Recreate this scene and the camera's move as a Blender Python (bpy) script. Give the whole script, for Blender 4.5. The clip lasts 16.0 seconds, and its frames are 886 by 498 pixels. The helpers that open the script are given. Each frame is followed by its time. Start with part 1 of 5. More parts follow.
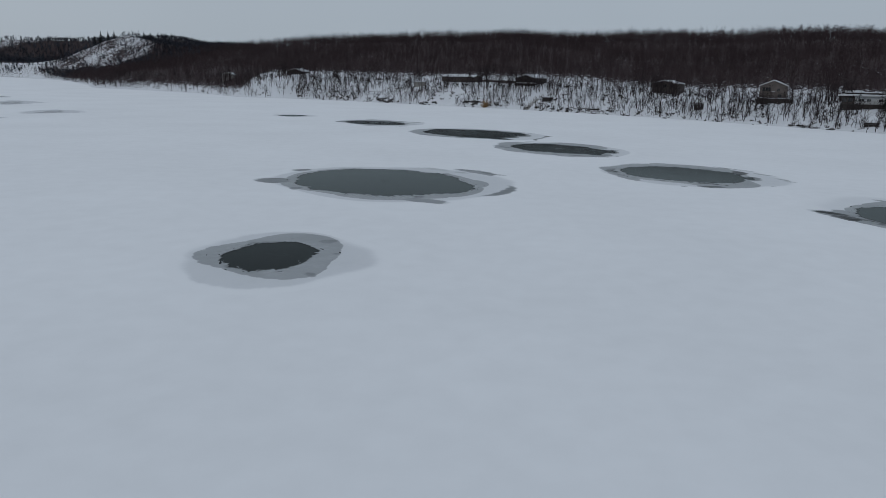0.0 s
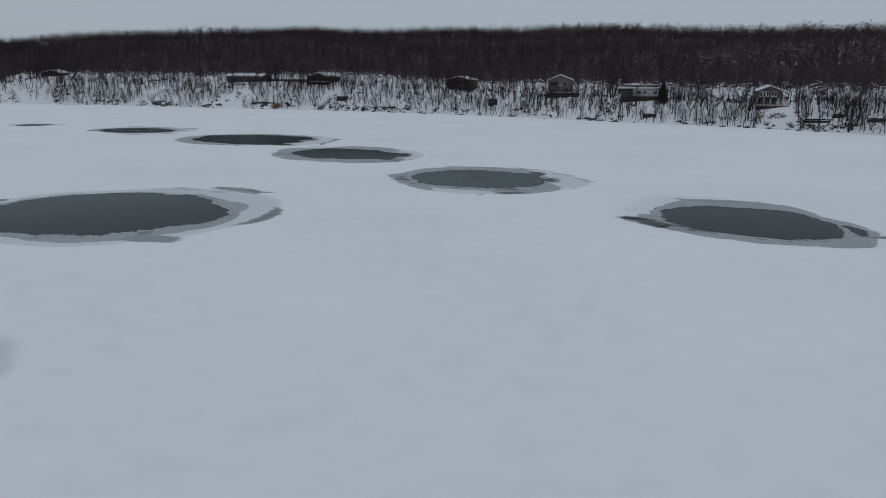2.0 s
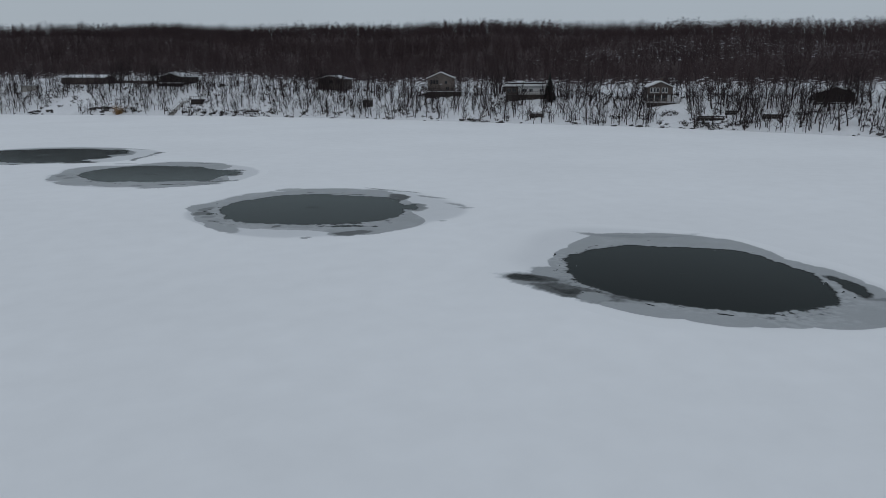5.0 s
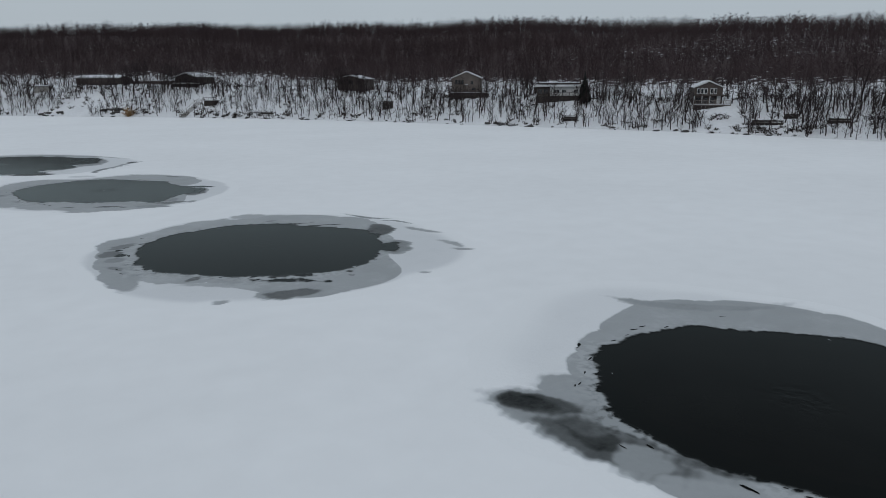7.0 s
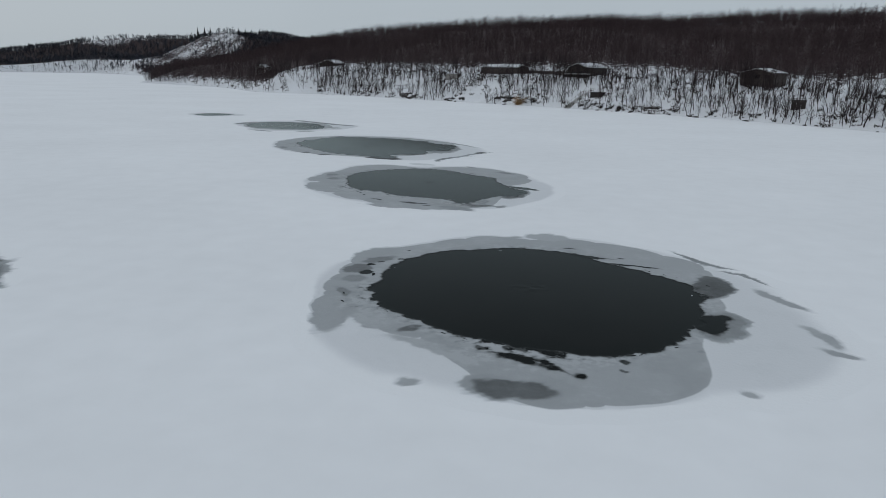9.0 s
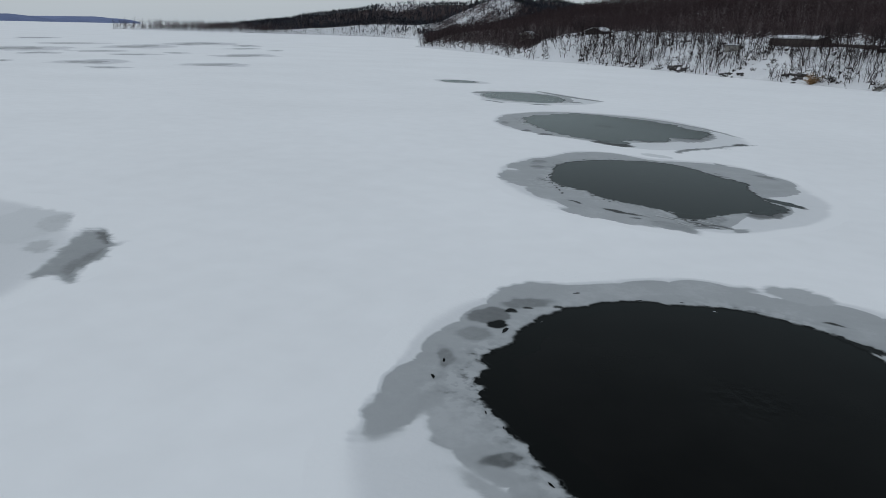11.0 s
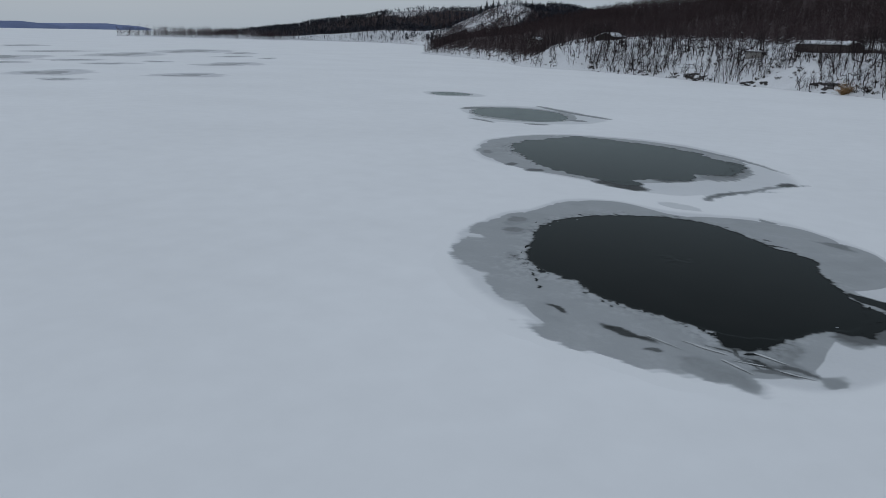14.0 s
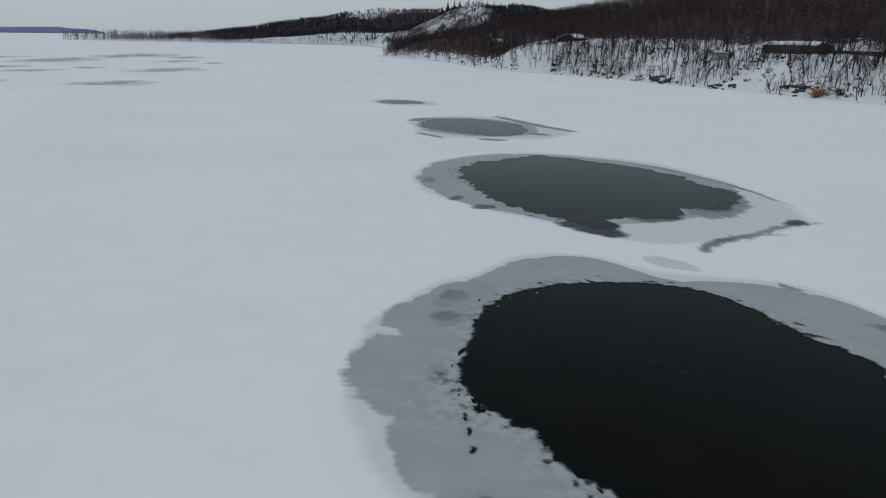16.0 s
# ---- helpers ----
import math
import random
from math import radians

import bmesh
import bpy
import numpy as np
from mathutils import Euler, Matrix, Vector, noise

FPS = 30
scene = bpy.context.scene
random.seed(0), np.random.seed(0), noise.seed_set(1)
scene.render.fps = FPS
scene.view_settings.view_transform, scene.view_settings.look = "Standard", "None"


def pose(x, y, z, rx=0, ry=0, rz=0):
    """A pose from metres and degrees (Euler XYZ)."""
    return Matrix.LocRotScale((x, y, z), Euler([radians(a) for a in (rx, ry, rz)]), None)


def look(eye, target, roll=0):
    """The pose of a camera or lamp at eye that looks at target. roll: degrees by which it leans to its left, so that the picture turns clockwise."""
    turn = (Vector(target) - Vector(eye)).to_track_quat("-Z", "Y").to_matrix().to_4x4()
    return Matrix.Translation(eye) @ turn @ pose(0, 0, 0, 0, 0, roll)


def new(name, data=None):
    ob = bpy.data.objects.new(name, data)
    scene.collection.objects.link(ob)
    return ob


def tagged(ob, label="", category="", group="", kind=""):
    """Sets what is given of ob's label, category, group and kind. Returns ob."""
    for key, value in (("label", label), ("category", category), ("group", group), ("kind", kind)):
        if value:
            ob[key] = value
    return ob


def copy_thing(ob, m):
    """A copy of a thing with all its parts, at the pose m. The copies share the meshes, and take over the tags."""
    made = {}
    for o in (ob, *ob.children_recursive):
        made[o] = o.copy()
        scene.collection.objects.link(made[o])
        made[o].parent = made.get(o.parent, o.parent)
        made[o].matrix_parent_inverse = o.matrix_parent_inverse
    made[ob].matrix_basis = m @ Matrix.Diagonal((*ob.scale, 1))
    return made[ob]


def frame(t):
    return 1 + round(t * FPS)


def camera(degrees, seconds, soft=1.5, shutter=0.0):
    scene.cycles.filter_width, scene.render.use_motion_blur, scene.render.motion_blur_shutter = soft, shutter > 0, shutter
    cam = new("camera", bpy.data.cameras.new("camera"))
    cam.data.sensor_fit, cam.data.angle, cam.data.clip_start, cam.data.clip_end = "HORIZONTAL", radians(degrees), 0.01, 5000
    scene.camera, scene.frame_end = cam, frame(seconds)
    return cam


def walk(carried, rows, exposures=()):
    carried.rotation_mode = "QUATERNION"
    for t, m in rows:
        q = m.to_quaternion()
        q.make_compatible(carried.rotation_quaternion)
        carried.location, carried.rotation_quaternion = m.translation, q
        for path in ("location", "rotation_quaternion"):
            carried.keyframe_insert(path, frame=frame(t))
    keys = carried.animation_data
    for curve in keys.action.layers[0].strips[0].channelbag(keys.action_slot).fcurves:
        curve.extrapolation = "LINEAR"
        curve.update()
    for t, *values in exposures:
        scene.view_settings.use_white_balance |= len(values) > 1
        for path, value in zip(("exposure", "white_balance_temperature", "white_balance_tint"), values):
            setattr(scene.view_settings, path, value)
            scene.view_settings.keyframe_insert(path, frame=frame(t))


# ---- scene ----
cam = camera(65.1, 16.0, soft=0.65)
PATH = [
    (0, (-5.509, 11.172, 12.48), (-5.387, 13.109, 11.999), 1.4),
    (0.5, (-3.977, 14.346, 12.566), (-3.721, 16.271, 12.086), 1.1),
    (1, (-2.474, 18.344, 12.459), (-2.077, 20.245, 11.981), 0.8),
    (1.5, (-0.69, 21.778, 12.378), (-0.165, 23.648, 11.901), 0.5),
    (2, (1.19, 25.513, 12.135), (1.827, 27.348, 11.660), 0.5),
    (2.5, (3.299, 28.867, 11.981), (3.953, 30.697, 11.508), 0.4),
    (3, (5.571, 32.467, 11.794), (6.231, 34.296, 11.323), 0.4),
    (3.5, (8.115, 36.088, 11.604), (8.853, 37.887, 11.134), 0.2),
    (4, (10.437, 39.388, 11.391), (11.299, 41.131, 10.922), 0.1),
    (4.5, (12.702, 42.605, 11.302), (13.609, 44.324, 10.832), 0.0),
    (6.8, (24.569, 57.756, 11.113), (25.474, 59.476, 10.643), -0.3),
    (7, (25.608, 59.089, 11.07), (26.429, 60.852, 10.602), -0.1),
    (7.5, (28.115, 62.141, 10.977), (28.601, 64.025, 10.513), 0.3),
    (8, (30.032, 65.849, 10.839), (30.096, 67.793, 10.377), 1.2),
    (8.2, (30.925, 67.238, 10.777), (30.862, 69.184, 10.317), 1.0),
    (10.3, (34.42, 81.422, 10.534), (34.025, 83.290, 9.940), 1.4),
    (10.5, (34.411, 82.697, 10.501), (33.842, 84.520, 9.907), 1.7),
    (11, (34.601, 85.717, 10.56), (33.708, 87.404, 9.962), 2.3),
    (11.5, (34.367, 88.865, 10.653), (33.389, 90.504, 10.056), 2.4),
    (12, (33.767, 91.661, 10.724), (32.818, 93.318, 10.130), 2.3),
    (12.5, (32.958, 94.624, 10.773), (32.011, 96.283, 10.181), 2.3),
    (13, (32.153, 97.454, 10.843), (31.211, 99.117, 10.253), 2.1),
    (13.5, (31.118, 100.501, 10.795), (30.191, 102.173, 10.208), 2.2),
    (14, (30.091, 103.443, 10.925), (29.165, 105.116, 10.340), 2.1),
    (14.5, (29.124, 106.384, 11.007), (28.218, 108.069, 10.423), 2.0),
    (15, (28.059, 109.479, 11.103), (27.160, 111.168, 10.521), 2.0),
    (15.5, (27.046, 112.757, 11.127), (26.150, 114.449, 10.548), 1.9),
    (16, (26.05, 116.26, 11.131), (25.206, 117.978, 10.554), 1.8),
]
walk(cam, [(t, look(eye, target, roll)) for t, eye, target, roll in PATH],
     exposures=[(0, -0.14, 6330, 11), (1, -0.15, 6380, 11), (3.5, -0.15, 6390, 11), (4.5, -0.14, 6440, 11), (7, 0.06, 6570, 10), (8, 0.08, 6570, 10), (10.5, 0.07, 6570, 10),
                (11, 0.12, 6570, 10), (11.5, 0.15, 6570, 10), (12.5, 0.15, 6560, 10), (13, 0.0, 6500, 10), (13.5, -0.07, 6440, 11), (14, -0.13, 6340, 11),
                (14.5, -0.15, 6340, 11), (15, -0.14, 6390, 11), (15.5, -0.11, 6480, 11), (16, 0.03, 6560, 10)])

# ---- world, sun ----
world = bpy.data.worlds.new("overcast_sky")
scene.world = world
world.use_nodes = True
wn, wl = world.node_tree.nodes, world.node_tree.links
wn.clear()
w_out = wn.new("ShaderNodeOutputWorld")
w_bg = wn.new("ShaderNodeBackground")
w_sky = wn.new("ShaderNodeTexSky")
w_sky.sky_type, w_sky.sun_disc = "NISHITA", False
w_sky.sun_elevation, w_sky.sun_rotation = radians(38), radians(-60)
w_sky.air_density, w_sky.dust_density = 1.0, 3.0
w_gain = wn.new("ShaderNodeVectorMath")
w_gain.operation = "SCALE"
w_gain.inputs[3].default_value = 0.06
wl.new(w_sky.outputs[0], w_gain.inputs[0])
# cloud deck: a plain grey veil, a little brighter overhead
w_co = wn.new("ShaderNodeTexCoord")
w_sep = wn.new("ShaderNodeSeparateXYZ")
wl.new(w_co.outputs["Generated"], w_sep.inputs[0])
w_ramp = wn.new("ShaderNodeValToRGB")
w_ramp.color_ramp.elements[0].position, w_ramp.color_ramp.elements[0].color = 0.0, (0.440, 0.508, 0.568, 1)
w_ramp.color_ramp.elements[1].position, w_ramp.color_ramp.elements[1].color = 0.7, (0.482, 0.545, 0.612, 1)
wl.new(w_sep.outputs[2], w_ramp.inputs[0])
w_no = wn.new("ShaderNodeTexNoise")
w_no.inputs["Scale"].default_value = 2.2
w_no.inputs["Detail"].default_value = 3
wl.new(w_co.outputs["Generated"], w_no.inputs["Vector"])
w_map = wn.new("ShaderNodeMapRange")
w_map.inputs[1].default_value, w_map.inputs[2].default_value = 0.3, 0.7
w_map.inputs[3].default_value, w_map.inputs[4].default_value = 0.97, 1.04
wl.new(w_no.outputs[0], w_map.inputs[0])
w_cl = wn.new("ShaderNodeVectorMath")
w_cl.operation = "SCALE"
wl.new(w_ramp.outputs[0], w_cl.inputs[0])
wl.new(w_map.outputs[0], w_cl.inputs[3])
w_mix = wn.new("ShaderNodeMix")
w_mix.data_type = "RGBA"
w_mix.inputs[0].default_value = 0.92
wl.new(w_gain.outputs[0], w_mix.inputs[6])
wl.new(w_cl.outputs[0], w_mix.inputs[7])
wl.new(w_mix.outputs[2], w_bg.inputs[0])
w_bg.inputs[1].default_value = 0.92
wl.new(w_bg.outputs[0], w_out.inputs[0])

sun = new("sun", bpy.data.lights.new("sun", "SUN"))
sun.data.energy, sun.data.angle, sun.data.color = 0.5, radians(40), (1.0, 0.97, 0.93)
sun.matrix_world = look((-60, -20, 60), (0, 40, 0))


# ---- materials ----
def material(name, colour, rough=0.8, vary=0.15, scale=3.0, fine=40.0, bump=0.3, spec=0.3, tint=None, per=0.0, metal=0.0):
    """A procedural surface: base colour, broad stains and fine grain, and a little relief."""
    m = bpy.data.materials.new(name)
    m.use_nodes = True
    n, l = m.node_tree.nodes, m.node_tree.links
    b = n["Principled BSDF"]
    co = n.new("ShaderNodeTexCoord")
    big, small = n.new("ShaderNodeTexNoise"), n.new("ShaderNodeTexNoise")
    big.inputs["Scale"].default_value, small.inputs["Scale"].default_value = scale, fine
    big.inputs["Detail"].default_value, small.inputs["Detail"].default_value = 6, 3
    l.new(co.outputs["Object"], big.inputs["Vector"])
    l.new(co.outputs["Object"], small.inputs["Vector"])
    add = n.new("ShaderNodeMath")
    add.operation = "MULTIPLY_ADD"
    add.inputs[1].default_value, = 0.4,
    l.new(small.outputs[0], add.inputs[0])
    half = n.new("ShaderNodeMath")
    half.operation = "MULTIPLY"
    half.inputs[1].default_value = 0.6
    l.new(big.outputs[0], half.inputs[0])
    l.new(half.outputs[0], add.inputs[2])
    ramp = n.new("ShaderNodeValToRGB")
    lo = [c * (1 - vary * 1.6) for c in colour]
    hi = [min(1, c * (1 + vary * 1.6)) for c in (tint or colour)]
    ramp.color_ramp.elements[0].position, ramp.color_ramp.elements[0].color = 0.3, (*lo, 1)
    ramp.color_ramp.elements[1].position, ramp.color_ramp.elements[1].color = 0.7, (*hi, 1)
    l.new(add.outputs[0], ramp.inputs[0])
    last = ramp.outputs[0]
    if per:
        info = n.new("ShaderNodeObjectInfo")
        isl = n.new("ShaderNodeNewGeometry")
        mp = n.new("ShaderNodeMapRange")
        mp.inputs[3].default_value, mp.inputs[4].default_value = 1 - per, 1 + per
        both = n.new("ShaderNodeMath")
        both.operation = "ADD"
        fr = n.new("ShaderNodeMath")
        fr.operation = "FRACT"
        l.new(info.outputs["Random"], both.inputs[0])
        l.new(isl.outputs["Random Per Island"], both.inputs[1])
        l.new(both.outputs[0], fr.inputs[0])
        l.new(fr.outputs[0], mp.inputs[0])
        sc = n.new("ShaderNodeVectorMath")
        sc.operation = "SCALE"
        l.new(last, sc.inputs[0])
        l.new(mp.outputs[0], sc.inputs[3])
        last = sc.outputs[0]
    l.new(last, b.inputs["Base Color"])
    b.inputs["Roughness"].default_value = rough
    b.inputs["Specular IOR Level"].default_value = spec
    b.inputs["Metallic"].default_value = metal
    if bump:
        bp = n.new("ShaderNodeBump")
        bp.inputs["Strength"].default_value, bp.inputs["Distance"].default_value = bump, 0.05
        l.new(add.outputs[0], bp.inputs["Height"])
        l.new(bp.outputs[0], b.inputs["Normal"])
    return m


M_SNOW = material("wind_packed_snow", (0.80, 0.82, 0.84), 0.7, 0.03, 0.045, 0.5, 0.14, 0.2)
M_ROOF_SNOW = material("roof_snow", (0.58, 0.60, 0.63), 0.8, 0.16, 0.6, 6, 0.3, 0.15)
M_BARK = material("grey_brown_bark", (0.044, 0.036, 0.036), 0.95, 0.3, 1.5, 12, 0.4, 0.1, per=0.3)
M_TWIG = material("bare_twigs", (0.040, 0.032, 0.033), 0.95, 0.25, 0.8, 8, 0.0, 0.05, per=0.3)
M_WOODS = material("bare_woods", (0.056, 0.041, 0.043), 0.95, 0.22, 0.05, 2, 0.0, 0.05, per=0.25)
M_BRUSH = material("dark_brush", (0.040, 0.034, 0.032), 0.95, 0.3, 1, 9, 0.0, 0.05, per=0.3)
M_WILLOW = material("orange_willow_twigs", (0.30, 0.19, 0.10), 0.9, 0.2, 2, 10, 0.0, 0.1, per=0.2)
M_NEEDLE = material("spruce_needles", (0.020, 0.024, 0.022), 0.9, 0.3, 2, 12, 0.0, 0.1, per=0.3)
M_ROCK = material("dark_shore_rock", (0.070, 0.066, 0.066), 0.9, 0.35, 1.2, 9, 0.8, 0.2, per=0.25)
# blue of distance haze, put into the far hill's base colour
M_FAR = material("far_hill_painted_haze", (0.17, 0.21, 0.34), 1.0, 0.12, 0.006, 0.05, 0.0, 0.0)
M_TAN = material("weathered_tan_siding", (0.115, 0.098, 0.09), 0.8, 0.14, 0.7, 14, 0.3, per=0.08)
M_BROWN = material("brown_siding", (0.075, 0.061, 0.057), 0.8, 0.16, 0.7, 14, 0.3, per=0.1)
M_DARK = material("dark_stained_wood", (0.042, 0.036, 0.034), 0.85, 0.2, 1.0, 16, 0.3, per=0.2)
M_GREY = material("grey_plywood", (0.30, 0.29, 0.275), 0.85, 0.1, 0.8, 10, 0.2)
M_WHITE = material("white_painted_boards", (0.50, 0.51, 0.52), 0.6, 0.05, 0.8, 12, 0.15)
M_PLANK = material("weathered_deck_planks", (0.16, 0.145, 0.135), 0.9, 0.2, 1.2, 14, 0.3, per=0.2)
M_GLASS = material("dark_window_glass", (0.015, 0.017, 0.020), 0.08, 0.1, 0.5, 4, 0.0, 0.6)
M_SHINGLE = material("asphalt_shingles", (0.06, 0.055, 0.055), 0.95, 0.2, 0.8, 20, 0.3)
# the bare woods again, bluer: distance haze mixed into the base colour
M_FARWOODS = material("haze_tinted_far_woods", (0.046, 0.050, 0.062), 0.95, 0.3, 0.03, 1, 0.0, 0.05, per=0.35)
M_BRICK = material("chimney_brick", (0.075, 0.058, 0.053), 0.9, 0.2, 1.0, 10, 0.4)


def ice_material(name, colour, dark, snow_edge, rough, lobes=0.16, rim=(0.80, 0.82, 0.84), mid_scale=0.9):
    """Ice round a hole: snow-covered at the rim (attribute wet = 0), bare and grey inside (wet = 1), mottled."""
    m = bpy.data.materials.new(name)
    m.use_nodes = True
    n, l = m.node_tree.nodes, m.node_tree.links
    b = n["Principled BSDF"]
    at = n.new("ShaderNodeAttribute")
    at.attribute_name = "wet"
    geo = n.new("ShaderNodeNewGeometry")
    big, mid, fine = (n.new("ShaderNodeTexNoise") for _ in range(3))
    for node, s, det in ((big, lobes, 4), (mid, mid_scale, 5), (fine, 9.0, 3)):
        node.inputs["Scale"].default_value, node.inputs["Detail"].default_value = s, det
        l.new(geo.outputs["Position"], node.inputs["Vector"])
    mp = n.new("ShaderNodeMapRange")
    mp.inputs[1].default_value, mp.inputs[2].default_value = 0.35, 0.65
    mp.inputs[3].default_value, mp.inputs[4].default_value = -snow_edge, snow_edge
    l.new(big.outputs[0], mp.inputs[0])
    wet = n.new("ShaderNodeMath")
    l.new(at.outputs["Fac"], wet.inputs[0])
    l.new(mp.outputs[0], wet.inputs[1])
    edge = n.new("ShaderNodeMapRange")
    edge.interpolation_type = "SMOOTHSTEP"
    edge.inputs[1].default_value, edge.inputs[2].default_value = 0.02, 0.5
    l.new(wet.outputs[0], edge.inputs[0])
    ramp = n.new("ShaderNodeValToRGB")
    ramp.color_ramp.elements[0].position, ramp.color_ramp.elements[0].color = 0.36, (*dark, 1)
    ramp.color_ramp.elements[1].position, ramp.color_ramp.elements[1].color = 0.56, (*colour, 1)
    l.new(mid.outputs[0], ramp.inputs[0])
    mix = n.new("ShaderNodeMix")
    mix.data_type = "RGBA"
    mix.inputs[6].default_value = (*rim, 1)
    l.new(edge.outputs[0], mix.inputs[0])
    l.new(ramp.outputs[0], mix.inputs[7])
    l.new(mix.outputs[2], b.inputs["Base Color"])
    b.inputs["Roughness"].default_value = rough
    b.inputs["Specular IOR Level"].default_value = 0.12
    bp = n.new("ShaderNodeBump")
    bp.inputs["Strength"].default_value, bp.inputs["Distance"].default_value = 0.25, 0.03
    l.new(fine.outputs[0], bp.inputs["Height"])
    l.new(bp.outputs[0], b.inputs["Normal"])
    return m


M_SLUSH = ice_material("snowy_slush", (0.61, 0.63, 0.66), (0.53, 0.55, 0.58), 0.22, 0.6)
M_THIN = ice_material("wet_grey_ice", (0.42, 0.44, 0.46), (0.33, 0.35, 0.37), 0.0, 0.45, mid_scale=0.28)
M_MELT = ice_material("grey_melting_snow", (0.34, 0.36, 0.38), (0.26, 0.28, 0.30), 0.25, 0.5, 0.8, (0.55, 0.57, 0.59))
M_RIDGE = material("frozen_crust", (0.46, 0.48, 0.49), 0.6, 0.12, 1.2, 10, 0.6, 0.2)

M_WATER = bpy.data.materials.new("open_dark_water")
M_WATER.use_nodes = True
wn2, wl2 = M_WATER.node_tree.nodes, M_WATER.node_tree.links
wn2.remove(wn2["Principled BSDF"])


def water_shader(n, l, colour, normal=None):
    """A dark body under a gloss that grows towards grazing view."""
    body, gloss, fres, mix = (n.new(k) for k in ("ShaderNodeBsdfDiffuse", "ShaderNodeBsdfGlossy", "ShaderNodeFresnel", "ShaderNodeMixShader"))
    gloss.inputs["Color"].default_value = (0.88, 0.97, 0.955, 1)
    gloss.inputs["Roughness"].default_value = 0.12
    fres.inputs["IOR"].default_value = 1.078
    if normal:
        for node in (gloss, fres):
            l.new(normal, node.inputs["Normal"])
    l.new(colour, body.inputs["Color"])
    l.new(fres.outputs[0], mix.inputs[0])
    l.new(body.outputs[0], mix.inputs[1])
    l.new(gloss.outputs[0], mix.inputs[2])
    return mix.outputs[0]


w_geo = wn2.new("ShaderNodeTexCoord")
w_r = wn2.new("ShaderNodeTexNoise")
w_r.inputs["Scale"].default_value, w_r.inputs["Detail"].default_value = 0.35, 5
wl2.new(w_geo.outputs["Object"], w_r.inputs["Vector"])
w_c = wn2.new("ShaderNodeValToRGB")
w_c.color_ramp.elements[0].position, w_c.color_ramp.elements[0].color = 0.35, (0.0042, 0.0042, 0.0043, 1)
w_c.color_ramp.elements[1].position, w_c.color_ramp.elements[1].color = 0.7, (0.0066, 0.0066, 0.0066, 1)
wl2.new(w_r.outputs[0], w_c.inputs[0])
# ripples where the bubbles rise, at the middle of each hole
w_len = wn2.new("ShaderNodeVectorMath")
w_len.operation = "LENGTH"
wl2.new(w_geo.outputs["Object"], w_len.inputs[0])
w_boil = wn2.new("ShaderNodeMapRange")
w_boil.interpolation_type = "SMOOTHSTEP"
w_boil.inputs[1].default_value, w_boil.inputs[2].default_value = 0.2, 2.0
w_boil.inputs[3].default_value, w_boil.inputs[4].default_value = 0.13, 0.004
wl2.new(w_len.outputs["Value"], w_boil.inputs[0])
w_rip = wn2.new("ShaderNodeTexNoise")
w_rip.inputs["Scale"].default_value, w_rip.inputs["Detail"].default_value = 2.0, 2
wl2.new(w_geo.outputs["Object"], w_rip.inputs["Vector"])
w_bump = wn2.new("ShaderNodeBump")
w_bump.inputs["Distance"].default_value = 0.3
wl2.new(w_boil.outputs[0], w_bump.inputs["Strength"])
wl2.new(w_rip.outputs[0], w_bump.inputs["Height"])
wl2.new(water_shader(wn2, wl2, w_c.outputs[0], w_bump.outputs[0]), wn2["Material Output"].inputs[0])


# the ice round a hole: attribute wet runs from dry snow (0) over slush (1), grey ice (2) and soaked ice (3) to open water (4)
M_ICE = bpy.data.materials.new("melting_lake_ice")
M_ICE.use_nodes = True
i_n, i_l = M_ICE.node_tree.nodes, M_ICE.node_tree.links
i_b = i_n["Principled BSDF"]
i_at, i_cr, i_geo = i_n.new("ShaderNodeAttribute"), i_n.new("ShaderNodeAttribute"), i_n.new("ShaderNodeNewGeometry")
i_at.attribute_name, i_cr.attribute_name = "wet", "crumb"


def ice_noise(scale, detail, rough=0.55):
    node = i_n.new("ShaderNodeTexNoise")
    node.inputs["Scale"].default_value, node.inputs["Detail"].default_value, node.inputs["Roughness"].default_value = scale, detail, rough
    i_l.new(i_geo.outputs["Position"], node.inputs["Vector"])
    return node.outputs[0]


def ice_math(kind, a, b, c=None):
    node = i_n.new("ShaderNodeMath")
    node.operation = kind
    for k, x in enumerate((a, b, c)):
        if x is None:
            continue
        if isinstance(x, (int, float)):
            node.inputs[k].default_value = x
        else:
            i_l.new(x, node.inputs[k])
    return node.outputs[0]


i_wet = i_at.outputs["Fac"]
i_some = ice_math("MINIMUM", ice_math("MULTIPLY", i_wet, 1.4), 1.0)
i_broad = ice_math("MULTIPLY", ice_math("SUBTRACT", ice_noise(0.5, 5), 0.5), 0.5)
i_small = ice_math("MULTIPLY", ice_math("SUBTRACT", ice_noise(3.2, 5, 0.65), 0.5), 0.26)
i_grit = ice_math("MULTIPLY", ice_math("MULTIPLY", ice_math("SUBTRACT", ice_noise(2.4, 3, 0.5), 0.50), 17.0), i_cr.outputs["Fac"])
i_level = ice_math("MULTIPLY_ADD", ice_math("ADD", i_broad, i_small), i_some, i_wet)
i_level = ice_math("MAXIMUM", ice_math("ADD", i_level, ice_math("MAXIMUM", i_grit, -0.15)), ice_math("MINIMUM", i_wet, 1.7))
i_ramp = i_n.new("ShaderNodeValToRGB")
